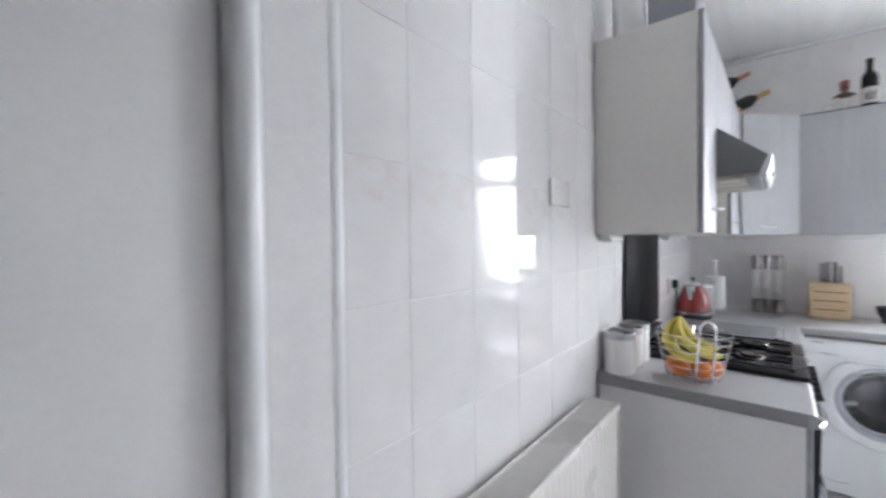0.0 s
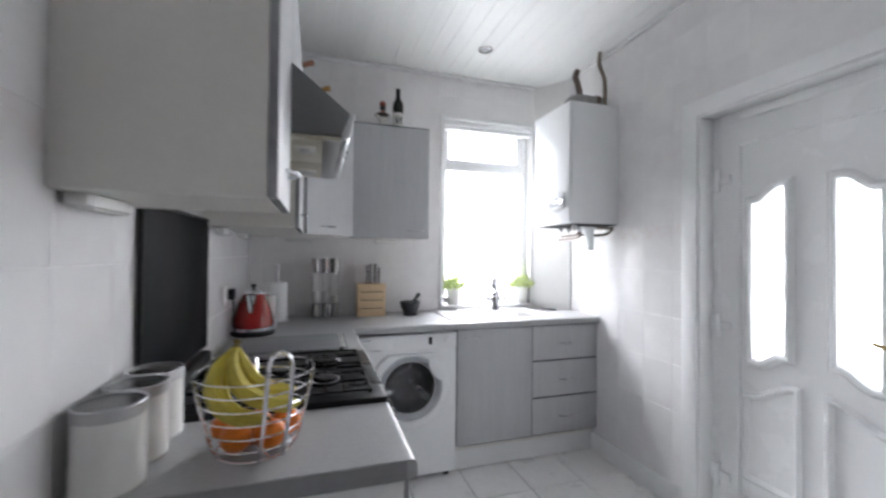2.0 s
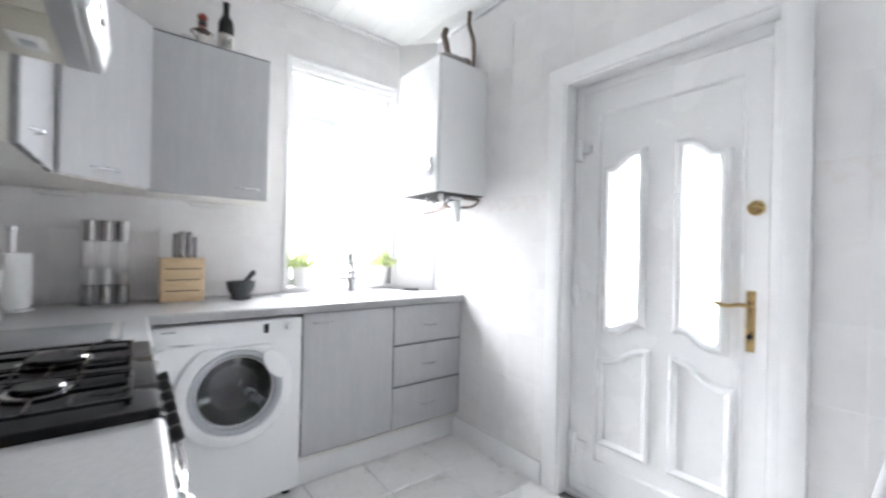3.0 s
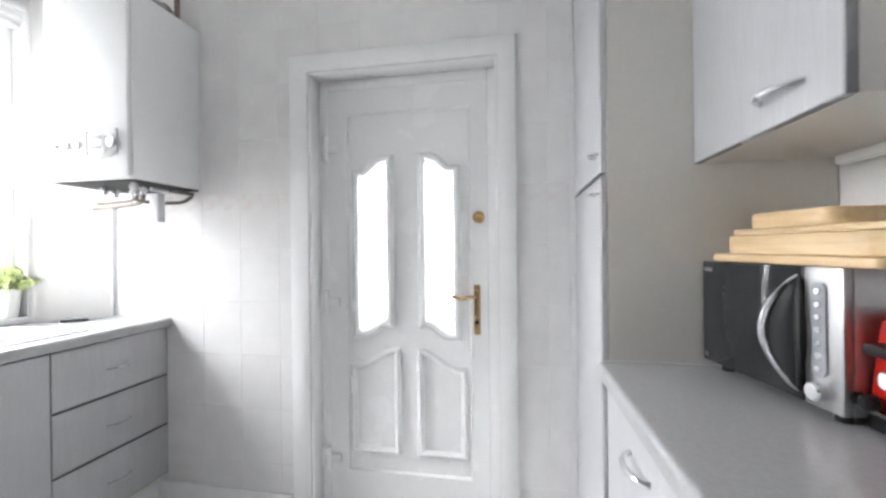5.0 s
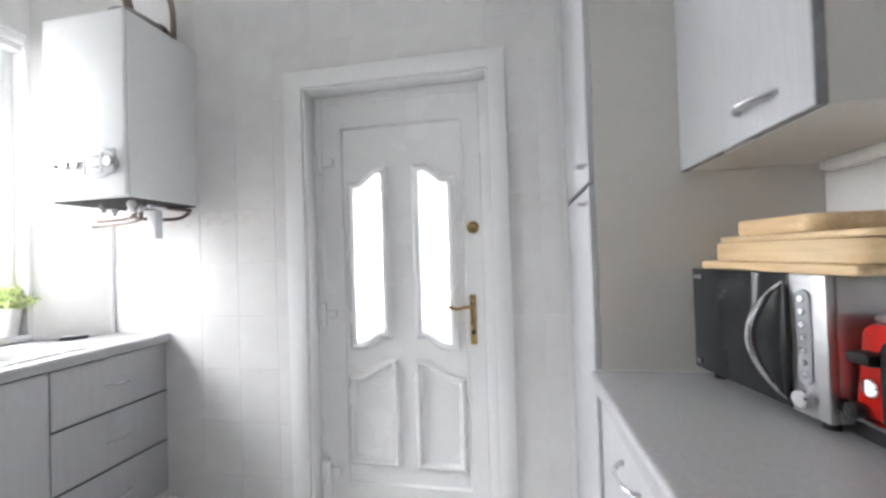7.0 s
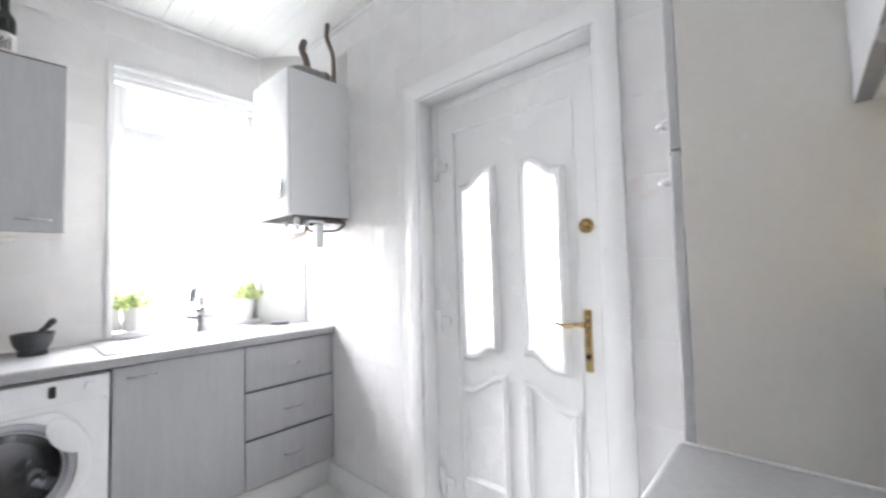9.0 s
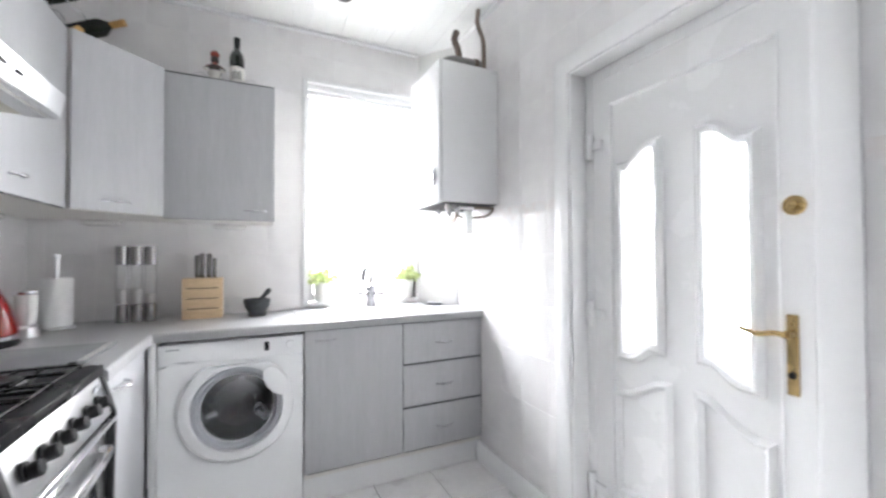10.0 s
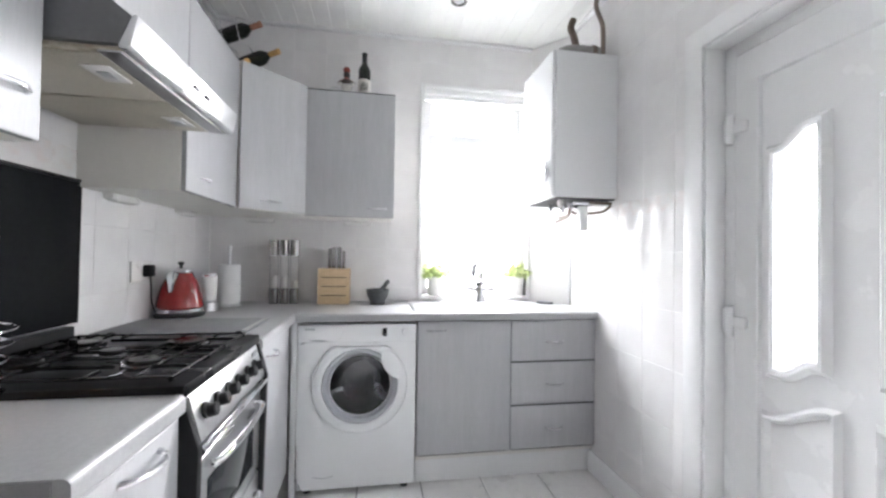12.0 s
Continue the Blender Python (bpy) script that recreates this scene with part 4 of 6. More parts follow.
def hood():
    y0, y1 = 1.880, 2.484
    h = thing("extractor_hood", (0.17, 2.18, 1.628), "stainless visor extractor hood with cream underside", "extractor hood", rz=None)
    part("body", prism(bmesh.new(), [(0.004, 1.642), (0.471, 1.642), (0.495, 1.702), (0.347, 1.820), (0.004, 1.820)], y0, y1, 'y', 0.002), M_HOODBODY, h, "dark grey sloping hood body")
    strip = [(0.472, 1.6325), (0.486, 1.6325), (0.494, 1.640), (0.507, 1.702), (0.503, 1.706), (0.496, 1.702), (0.472, 1.642)]
    part("fascia", prism(bmesh.new(), strip, y0 + 0.001, 2.1135, 'y', 0.0012), M_STEEL, h, "bright stainless front strip")
    sp = part("switch_panel", prism(bmesh.new(), strip, 2.1160, y1 + 0.002, 'y', 0.0012), M_STEEL, h, "stainless switch panel")
    part("underside", B(0.02, 0.470, y0 + 0.012, y1 - 0.012, 1.632, 1.641, 0.002), M_HOODUNDER, h, "stained cream metal underside")
    for ya, yb in ((y0 + 0.03, 2.178), (2.186, y1 - 0.03)):
        part("grease_filter", B(0.05, 0.422, ya, yb, 1.6275, 1.6325, 0.001), M_FILTER, h)
    for y in (y0 + 0.13, y1 - 0.13):
        l = part("lamp_cover", B(0.345, 0.405, y - 0.045, y + 0.045, 1.6245, 1.6282, 0.0015), M_CERAMIC, h)
        part("lamp_lens", B(0.362, 0.388, y - 0.018, y + 0.018, 1.6222, 1.6250, 0.001), M_GREYPL, l)
    for y in (2.170, 2.240):
        part("switch", B(0.490, 0.506, y - 0.015, y + 0.015, 1.664, 1.673, 0.002), M_BLACK, sp)
    part("front_channel", B(0.4245, 0.4705, y0 + 0.014, y1 - 0.014, 1.6275, 1.6319, 0.001), M_STEELROUGH, h, "grey metal channel behind the front strip")


hood()

# ---- boiler ----


def boiler():
    x0, x1, y0, y1, z0, z1 = 1.872, XR - 0.004, 2.856, 3.262, 1.520, 2.273
    b = thing("boiler", (2.05, 3.07, z0), "white wall-hung combi boiler with control panel and pipes", "boiler", rz=None)
    part("casing", B(x0 + 0.02, x1, y0 + 0.002, y1 - 0.002, z0, z1, 0.004), M_APPL, b)
    part("front_cover", B(x0, x0 + 0.019, y0, y1, z0 + 0.002, z1, 0.010, 3), M_APPL, b)
    cp = bmesh.new()
    pts = [(3.07 + 0.180 * (abs(math.cos(a)) ** 0.6) * (1 if math.cos(a) > 0 else -1), 1.655 + 0.062 * math.sin(a)) for a in np.linspace(0, 2 * math.pi, 32, endpoint=False)]
    prism(cp, pts, x0 - 0.008, x0 + 0.001, 'x', 0.003)
    panel = part("control_panel", cp, M_PANEL, b, "pale oval control panel")
    part("display", B(x0 - 0.011, x0 - 0.007, 2.955, 3.035, 1.618, 1.700, 0.002), M_APPL, panel)
    for y, z, w, hh in ((2.99, 1.682, 0.022, 0.006), (2.975, 1.640, 0.006, 0.006), (2.99, 1.640, 0.006, 0.006), (3.005, 1.640, 0.006, 0.006), (3.02, 1.640, 0.006, 0.006), (3.037, 1.66, 0.003, 0.045), (2.90, 1.66, 0.004, 0.05)):
        part("marking", B(x0 - 0.0125, x0 - 0.0105 if y < 3.036 and y > 2.95 else x0 - 0.0075, y - w, y + w, z - hh, z + hh, 0), M_GREYPL, panel)
    for y in (3.085, 3.135, 3.185):
        k = bmesh.new()
        cyl(k, (x0 - 0.006, y, 1.655), 0.016 if y < 3.18 else 0.008, 0.012, 20, Matrix.Rotation(radians(-90), 4, 'Y'), 0.002)
        part("knob", k, M_GREYPL if y > 3.18 else M_SATIN, panel)
    k = bmesh.new()
    cyl(k, (x0 - 0.008, 2.925, 1.660), 0.021, 0.010, 22, Matrix.Rotation(radians(-90), 4, 'Y'), 0.002)
    part("dial", k, M_SATIN, panel)
    # underside with valves and pipes
    # dark sheet painted as the shade under the casing
    u = bmesh.new()
    box(u, x0 + 0.03, x1 - 0.01, y0 + 0.01, y1 - 0.01, z0 - 0.006, z0 - 0.0005)
    part("underside", u, M_DARKSLOT, b)
    for i, (x, y) in enumerate(((1.95, 2.92), (2.02, 2.95), (2.06, 3.02), (2.10, 3.09), (2.08, 3.16), (1.98, 3.10))):
        v = bmesh.new()
        cyl(v, (x, y, z0 - 0.045), 0.012, 0.042, 12)
        cyl(v, (x, y, z0 - 0.030), 0.018, 0.016, 6)
        part("valve", v, M_SATIN if i % 3 else M_CERAMIC, b)
    p = bmesh.new()
    tube(p, smooth_line([(2.02, 2.95, z0 - 0.04), (2.02, 2.96, z0 - 0.075), (2.05, 3.05, z0 - 0.085), (2.10, 3.22, z0 - 0.085), (2.13, 3.345, z0 - 0.085)], 6), 0.008, 8)
    tube(p, smooth_line([(2.06, 3.02, z0 - 0.04), (2.06, 3.04, z0 - 0.055), (2.10, 3.12, z0 - 0.060), (2.14, 3.33, z0 - 0.060)], 6), 0.008, 8)
    tube(p, [(2.10, 2.895, z0 - 0.02), (2.226, 2.895, z0 - 0.02)], 0.008, 8)
    tube(p, smooth_line([(2.10, 3.09, z0 - 0.04), (2.12, 3.06, z0 - 0.06), (2.20, 2.95, z0 - 0.06), (2.226, 2.90, z0 - 0.03)], 6), 0.008, 8)
    part("pipework", p, M_COPPER, b, "thin copper pipes under the casing")
    part("pump_box", B(2.078, 2.118, 2.940, 2.985, z0 - 0.160, z0 - 0.030, 0.004), M_APPL, b, "white cable box")
    part("waste_pipe", tube(bmesh.new(), [(2.02, 2.912, z0 - 0.022), (2.215, 2.912, z0 - 0.022)], 0.009, 10), M_APPL, b, "white plastic waste pipe")
    # flue on the top
    f = bmesh.new()
    lathe(f, [(0.060, 0.0), (0.060, 0.028), (0.066, 0.032), (0.066, 0.05), (0.0, 0.052)], (2.02, 2.995, z1), 24)
    tube(f, smooth_line([(1.975, 3.02, z1 + 0.020), (1.99, 3.01, z1 + 0.050), (2.04, 3.00, z1 + 0.066), (2.14, 2.99, z1 + 0.064), (2.195, 2.985, z1 + 0.060)], 6), 0.040, 18)
    flue = part("flue", f, M_FLUE, b, "grey flue elbow on top")
    part("flue_collar", tube(bmesh.new(), [(2.150, 2.989, z1 + 0.064), (2.172, 2.987, z1 + 0.062)], 0.046, 18), M_COPPER, flue, "dull brown pipe collar")


boiler()


def ceiling_pipe(name, pts, r, label):
    bm = tube(bmesh.new(), smooth_line(pts, 6), r, 10)
    return tagged(new(name, mesh_of(name, bm, M_COPPER)), label, "pipe")


ceiling_pipe("boiler_pipe", [(2.20, 2.945, 2.274), (2.20, 2.945, 2.42), (2.195, 2.948, 2.49), (2.165, 2.955, 2.575), (2.172, 2.958, 2.658)], 0.013, "thin bent copper pipe rising to the ceiling")
ceiling_pipe("boiler_pipe", [(2.13, 3.10, 2.318), (2.13, 3.11, 2.42), (2.12, 3.12, 2.50), (2.10, 3.12, 2.55), (2.115, 3.12, 2.60)], 0.020, "stout bent grey pipe above the boiler")

# pipe added along the corner, where it draws a thin shadow line
tagged(new("drain_pipe", mesh_of("drain_pipe", tube(bmesh.new(), smooth_line([(2.200, 3.330, 1.455), (2.222, 3.352, 1.450), (2.2275, 3.3585, 1.430), (2.2275, 3.3585, 1.200), (2.2275, 3.3585, 0.9108)], 5), 0.0068, 10), M_APPL)), "thin white pipe drawing the corner's shadow line down to the worktop", "pipe")

# ---- sink and tap ----


def sink():
    s = thing("sink", (1.56, 3.31, 0.905), "stainless steel inset sink with drainer", "sink", rz=None)
    rim = bmesh.new()
    bx0, bx1, by0, by1 = 1.46, 1.84, 3.145, 3.455
    X0, X1, Y0, Y1 = SX0 - 0.012, SX1 + 0.012, SY0 - 0.012, SY1 + 0.012
    for p in ((X0, bx0, Y0, Y1), (bx1, X1, Y0, Y1), (bx0, bx1, Y0, by0), (bx0, bx1, by1, Y1)):
        box(rim, *p, 0.9105, 0.9145, 0.001, 1)
    for i in range(6):
        y = 3.17 + i * 0.052
        box(rim, X0 + 0.03, bx0 - 0.02, y, y + 0.012, 0.9140, 0.9165, 0.001, 1)
    tube(rim, [(X0 + 0.004, Y0 + 0.004, 0.914), (X1 - 0.004, Y0 + 0.004, 0.914), (X1 - 0.004, Y1 - 0.004, 0.914), (X0 + 0.004, Y1 - 0.004, 0.914)], 0.004, 8, True)
    part("rim", rim, M_STEEL, s)
    bowl = bmesh.new()
    box(bowl, bx0, bx1, by0, by0 + 0.002, 0.76, 0.9105)
    box(bowl, bx0, bx1, by1 - 0.002, by1, 0.76, 0.9105)
    box(bowl, bx0, bx0 + 0.002, by0, by1, 0.76, 0.9105)
    box(bowl, bx1 - 0.002, bx1, by0, by1, 0.76, 0.9105)
    box(bowl, bx0, bx1, by0, by1, 0.758, 0.760)
    part("bowl", bowl, M_STEEL, s)


sink()


def tap():
    t = thing("mixer_tap", (1.675, 3.482, 0.9147), "chrome mixer tap with two cross handles", "tap", rz=-30)
    t.scale = (1.25, 1.25, 1.28)
    b = bmesh.new()
    lathe(b, [(0, 0), (0.030, 0), (0.030, 0.006), (0.024, 0.016), (0.023, 0.075), (0.029, 0.082), (0.029, 0.104), (0.015, 0.115), (0, 0.117)])
    part("body", b, M_TAPCHROME, t)
    sp = part("spout", tube(bmesh.new(), smooth_line([(0, 0, 0.105), (0, 0.004, 0.150), (0, -0.02, 0.186), (0, -0.07, 0.198), (0, -0.12, 0.184), (0, -0.135, 0.150)], 6), 0.0145, 12), M_TAPCHROME, t)
    part("aerator", cyl(bmesh.new(), (0, -0.1362, 0.134), 0.0125, 0.018, 14), M_GREYPL, sp)
    for s in (-1, 1):
        h = bmesh.new()
        tube(h, [(0.016 * s, 0, 0.060), (0.050 * s, 0, 0.064)], 0.012, 10)
        for a in range(4):
            d = (0.0, math.cos(a * math.pi / 2 + 0.4), math.sin(a * math.pi / 2 + 0.4))
            tube(h, [(0.058 * s, 0, 0.064), (0.058 * s, d[1] * 0.030, 0.064 + d[2] * 0.030)], 0.0075, 8)
        cyl(h, (0.048 * s if s > 0 else -0.068, 0, 0.064), 0.013, 0.020, 14, Matrix.Rotation(radians(90), 4, 'Y'))
        part("cross_handle", h, M_TAPCHROME, t)


tap()

# ---- on the worktop by the cooker ----


def kettle():
    k = thing("kettle", (0.108, 3.000, 0.9105), "red pyramid-shaped electric kettle with chrome lid on black base", "kettle", rz=-90)
    b = bmesh.new()
    lathe(b, [(0.0, 0.0), (0.098, 0.0), (0.102, 0.006), (0.102, 0.016), (0.094, 0.022), (0.0, 0.022)], n=32)
    part("power_base", b, M_BLACK, k, "black power base")
    r = bmesh.new()
    lathe(r, [(0.094, 0.0225), (0.097, 0.026), (0.097, 0.038), (0.094, 0.041)], n=32)
    part("chrome_band", r, M_CHROME, k)
    y = bmesh.new()
    lathe(y, [(0.0, 0.0415), (0.094, 0.0415), (0.098, 0.048), (0.096, 0.066), (0.087, 0.108), (0.073, 0.152), (0.056, 0.190), (0.048, 0.203), (0.0, 0.206)], n=32)
    part("body", y, M_RED, k, "glossy red body")
    l = bmesh.new()
    lathe(l, [(0.045, 0.2062), (0.044, 0.212), (0.032, 0.223), (0.012, 0.229), (0.0, 0.230)], n=28)
    lid = part("lid", l, M_CHROME, k)
    n = bmesh.new()
    lathe(n, [(0.006, 0.228), (0.006, 0.236), (0.013, 0.242), (0.014, 0.248), (0.009, 0.254), (0, 0.255)], n=18)
    part("lid_knob", n, M_BLACK, lid)
    s = bmesh.new()
    prism(s, [(-0.007, 0.118), (0.007, 0.118), (0.021, 0.204), (-0.021, 0.204)], 0.042, 0.096, 'x', 0.004)
    part("spout", s, M_CHROME, k, "wedge-shaped chrome spout")
    h = bmesh.new()
    tube(h, smooth_line([(-0.040, 0, 0.198), (-0.085, 0, 0.205), (-0.118, 0, 0.180), (-0.126, 0, 0.130), (-0.118, 0, 0.085), (-0.092, 0, 0.075)], 6), 0.011, 10)
    part("handle", h, M_RED, k, "curved red handle")


kettle()


def wall_socket(name, y0, y1, z0, z1, label):
    s = thing(name, (0.004, (y0 + y1) / 2, (z0 + z1) / 2), label, "socket", rz=None)
    part("plate", B(0.0045, 0.013, y0, y1, z0, z1, 0.003), M_CERAMIC, s)
    return s


sk = wall_socket("wall_socket", 2.795, 2.950, 1.080, 1.168, "white double wall socket beside the kettle")
for yy in (2.835, 2.91):
    part("switch", B(0.013, 0.016, yy - 0.008, yy + 0.008, 1.140, 1.158, 0.002), M_CERAMIC, sk)
plug = thing("plug", (0.014, 2.905, 1.115), "black mains plug with its lead", "plug", rz=None)
part("plug_body", B(0.0135, 0.042, 2.868, 2.920, 1.100, 1.152, 0.007), M_BLACK, plug)
part("cable", tube(bmesh.new(), smooth_line([(0.032, 2.894, 1.103), (0.036, 2.897, 1.05), (0.030, 2.915, 0.99), (0.035, 2.935, 0.94), (0.050, 2.95, 0.916), (0.060, 2.955, 0.9145)], 6), 0.0035, 8), M_BLACK, plug)
sw = wall_socket("cooker_switch", 1.170, 1.302, 1.512, 1.594, "white switch plate with three small switches on the tiles")
for yy in (1.200, 1.236, 1.272):
    part("switch", B(0.0128, 0.0146, yy - 0.009, yy + 0.009, 1.560, 1.574, 0.001), M_CERAMIC, sw)
    part("marking", B(0.0128, 0.0134, yy - 0.006, yy + 0.006, 1.546, 1.5485, 0), M_PANEL, sw)



def frother():
    f = thing("steel_jug", (0.157, 3.195, 0.9105), "tall white and steel jug beside the kettle", "jug")
    b = bmesh.new()
    lathe(b, [(0, 0), (0.043, 0), (0.044, 0.006), (0.040, 0.040), (0.024, 0.052)], n=26)
    part("base", b, M_STEEL, f)
    c = bmesh.new()
    lathe(c, [(0.022, 0.0525), (0.030, 0.062), (0.036, 0.100), (0.0375, 0.186), (0.036, 0.188), (0.034, 0.186), (0.033, 0.10), (0.0, 0.066)], n=26)
    part("cup", c, M_CERAMIC, f)
    part("rim_band", lathe(bmesh.new(), [(0.0378, 0.176), (0.0388, 0.178), (0.0388, 0.187), (0.0375, 0.1892)], n=26), M_CHROME, f)


frother()


def kitchen_roll():
    k = thing("kitchen_roll_holder", (0.182, 3.400, 0.9105), "white kitchen paper roll on a steel stand", "kitchen roll")
    b = bmesh.new()
    lathe(b, [(0, 0), (0.068, 0), (0.070, 0.004), (0.068, 0.010), (0.0, 0.012)], n=28)
    part("base", b, M_STEEL, k)
    p = bmesh.new()
    lathe(p, [(0.019, 0.0125), (0.056, 0.0125), (0.058, 0.018), (0.058, 0.226), (0.056, 0.231), (0.019, 0.231)], n=36)
    part("paper_roll", p, M_PAPER, k)
    q = bmesh.new()
    lathe(q, [(0.009, 0.0122), (0.009, 0.318), (0.012, 0.322), (0.013, 0.335), (0.009, 0.341), (0, 0.342)], n=16)
    part("post", q, M_STEEL, k)


kitchen_roll()


def dispenser(x, y):
    d = thing("dry_food_dispenser", (x, y, 0.9105), "tall clear tube dispenser with steel cap and foot", "dispenser", "three tube dispensers by the wall")
    for nm, z0, z1, m, r in (("foot", 0.0, 0.092, M_STEELDEEP, 0.026), ("cap", 0.286, 0.380, M_STEELDEEP, 0.026)):
        part(nm, lathe(bmesh.new(), [(0, z0), (r - 0.002, z0), (r, z0 + 0.002), (r, z1 - 0.003), (r - 0.003, z1), (0, z1)], n=24), m, d)
    t = bmesh.new()
    lathe(t, [(0.024, 0.0925), (0.024, 0.2855), (0.0222, 0.2855), (0.0222, 0.0925)], n=24)
    part("tube", t, M_CLEAR, d, "clear tube")
    c = bmesh.new()
    lathe(c, [(0, 0.093), (0.0212, 0.093), (0.0212, 0.165 if x < 0.5 else 0.140), (0, 0.166 if x < 0.5 else 0.141)], n=20)
    part("contents", c, M_CERAMIC if x < 0.5 else M_LABEL, d)


for xd in (0.407, 0.466, 0.524):
    dispenser(xd, 3.465)


def knife_block():
    k = thing("knife_block", (0.757, 3.455, 0.9105), "pale wooden knife block holding steel-handled knives", "knife block")
    for i in range(4):
        z0 = 0.001 + i * 0.0535
        part("wood_layer", B(-0.092, 0.092, -0.045, 0.060, z0, z0 + 0.0515, 0.0025), M_BAMBOO, k)
        # brown strip over each seam paints the shade of a groove
        if i:
            part("groove", B(-0.070, 0.072, -0.0458, -0.04, z0 - 0.003, z0 + 0.002, 0), M_TERRA, k)
    for x, h, w in ((-0.030, 0.120, 0.010), (-0.006, 0.130, 0.012), (0.026, 0.128, 0.012), (0.052, 0.105, 0.009)):
        hd = bmesh.new()
        box(hd, x - w, x + w, 0.0, 0.016, 0.2145, 0.2145 + h, 0.005, 3, m=None)
        kn = part("knife", hd, M_STEELDEEP, k, "steel knife handle")


knife_block()


def mortar():
    m = thing("mortar_and_pestle", (1.017, 3.420, 0.9105), "dark grey stone mortar with its pestle", "mortar")
    b = bmesh.new()
    lathe(b, [(0, 0), (0.046, 0), (0.048, 0.008), (0.044, 0.018), (0.062, 0.050), (0.069, 0.085), (0.069, 0.092), (0.060, 0.092), (0.050, 0.055), (0.020, 0.034), (0.0, 0.030)], n=32)
    part("bowl", b, M_STONE, m)
    p = bmesh.new()
    a, c = Vector((-0.015, 0.0, 0.045)), Vector((0.068, 0.01, 0.145))
    tube(p, [a.lerp(c, u) for u in (0, 0.1, 0.3, 0.6, 0.8, 0.92, 1.0)], 0.01, 14, radii=[0.014, 0.019, 0.015, 0.012, 0.013, 0.015, 0.007])
    part("pestle", p, M_STONE, m)


mortar()


def leafy_plant(x, y, seed):
    rnd = random.Random(seed)
    p = thing("potted_plant", (x, y, WZ0 + 0.0182), "small bushy green plant in a white pot on the sill", "plant", "plants on the window sill")
    p.scale = (1.45, 1.45, 1.52)
    b = bmesh.new()
    lathe(b, [(0, 0), (0.030, 0), (0.032, 0.003), (0.041, 0.080), (0.043, 0.085), (0.038, 0.085), (0.036, 0.070), (0.0, 0.068)], n=26)
    part("pot", b, M_CERAMIC, p)
    lv = bmesh.new()
    st = bmesh.new()
    for i in range(80):
        a, el = rnd.uniform(0, 2 * math.pi), rnd.uniform(0.30, 1.5)
        ln = rnd.uniform(0.050, 0.078)
        d = Vector((math.cos(a) * math.cos(el), math.sin(a) * math.cos(el), math.sin(el)))
        base = Vector((math.cos(a) * 0.012, math.sin(a) * 0.012, 0.069))
        tip = base + d * ln
        tube(st, [base, base.lerp(tip, 0.5) + Vector((0, 0, 0.004)), tip], 0.0009, 4)
        for j in range(8):
            u = rnd.uniform(0.35, 1.05)
            q = base.lerp(tip, u)
            n = Vector((rnd.uniform(-1, 1), rnd.uniform(-1, 1), rnd.uniform(-0.2, 1))).normalized()
            s = n.orthogonal().normalized()
            s.rotate(Matrix.Rotation(rnd.uniform(0, 6.28), 3, n))
            t = n.cross(s)
            L, W = rnd.uniform(0.009, 0.018), rnd.uniform(0.005, 0.009)
            vs = [lv.verts.new(q + s * e * L + t * f * W + n * g * 0.003) for e, f, g in ((0, 0, 0), (0.4, 1, 1), (1, 0, 0), (0.4, -1, 1))]
            mid = lv.verts.new(q + s * 0.45 * L)
            for c0, c1 in ((0, 1), (1, 2), (2, 3), (3, 0)):
                lv.faces.new((vs[c0], vs[c1], mid))
    part("stems", st, M_STEM, p)
    part("leaves", lv, M_LEAF, p)


leafy_plant(1.402, 3.638, 3)
leafy_plant(1.965, 3.632, 5)


def glass_board():
    g = thing("glass_worktop_saver", (0.27, 2.70, 0.9105), "grey glass worktop saver with black feet and white edge marks", "chopping board", rz=None)
    part("board", B(0.030, 0.545, 2.525, 2.850, 0.918, 0.923, 0.002), M_GLASSBOARD, g)
    for x in (0.06, 0.515):
        for y in (2.545, 2.825):
            part("foot", cyl(bmesh.new(), (x, y, 0.9106), 0.009, 0.0074, 12), M_BLACK, g)
    for x in (0.10, 0.515):
        part("corner_clip", B(x - 0.010, x + 0.010, 2.517, 2.531, 0.912, 0.9265, 0.003), M_BLACK, g)
    for i in range(12):
        y = 2.56 + i * 0.0245
        part("edge_mark", B(0.515, 0.537, y, y + 0.009, 0.9231, 0.9236, 0), M_LABEL, g)
    part("edge_strip", B(0.030, 0.545, 2.512, 2.5165, 0.9107, 0.9165, 0.001), M_LABEL, g)


glass_board()

# ---- short worktop: canisters and fruit basket ----


def canister(x, y):
    c = thing("canister", (x, y, 0.9105), "white ceramic canister with steel rim and clear lid", "canister", "canisters against the tiles")
    c.scale = (1.03, 1.03, 1.09)
    b = bmesh.new()
    lathe(b, [(0, 0), (0.050, 0), (0.053, 0.004), (0.053, 0.132), (0.0515, 0.1335), (0.050, 0.132), (0.049, 0.010), (0, 0.008)], n=32)
    part("body", b, M_CERAMIC, c)
    part("rim", lathe(bmesh.new(), [(0.0532, 0.118), (0.0545, 0.119), (0.0545, 0.137), (0.0525, 0.139), (0.0495, 0.137), (0.0494, 0.124)], n=32), M_STEELROUGH, c, "dull steel rim band")
    part("lid", lathe(bmesh.new(), [(0.0490, 0.130), (0.0490, 0.134), (0.0, 0.1365), (0.0, 0.1335), (0.046, 0.130)], n=32), M_CLEAR, c, "clear glass lid")


for yy in (1.629, 1.740, 1.839):
    canister(0.066, yy)


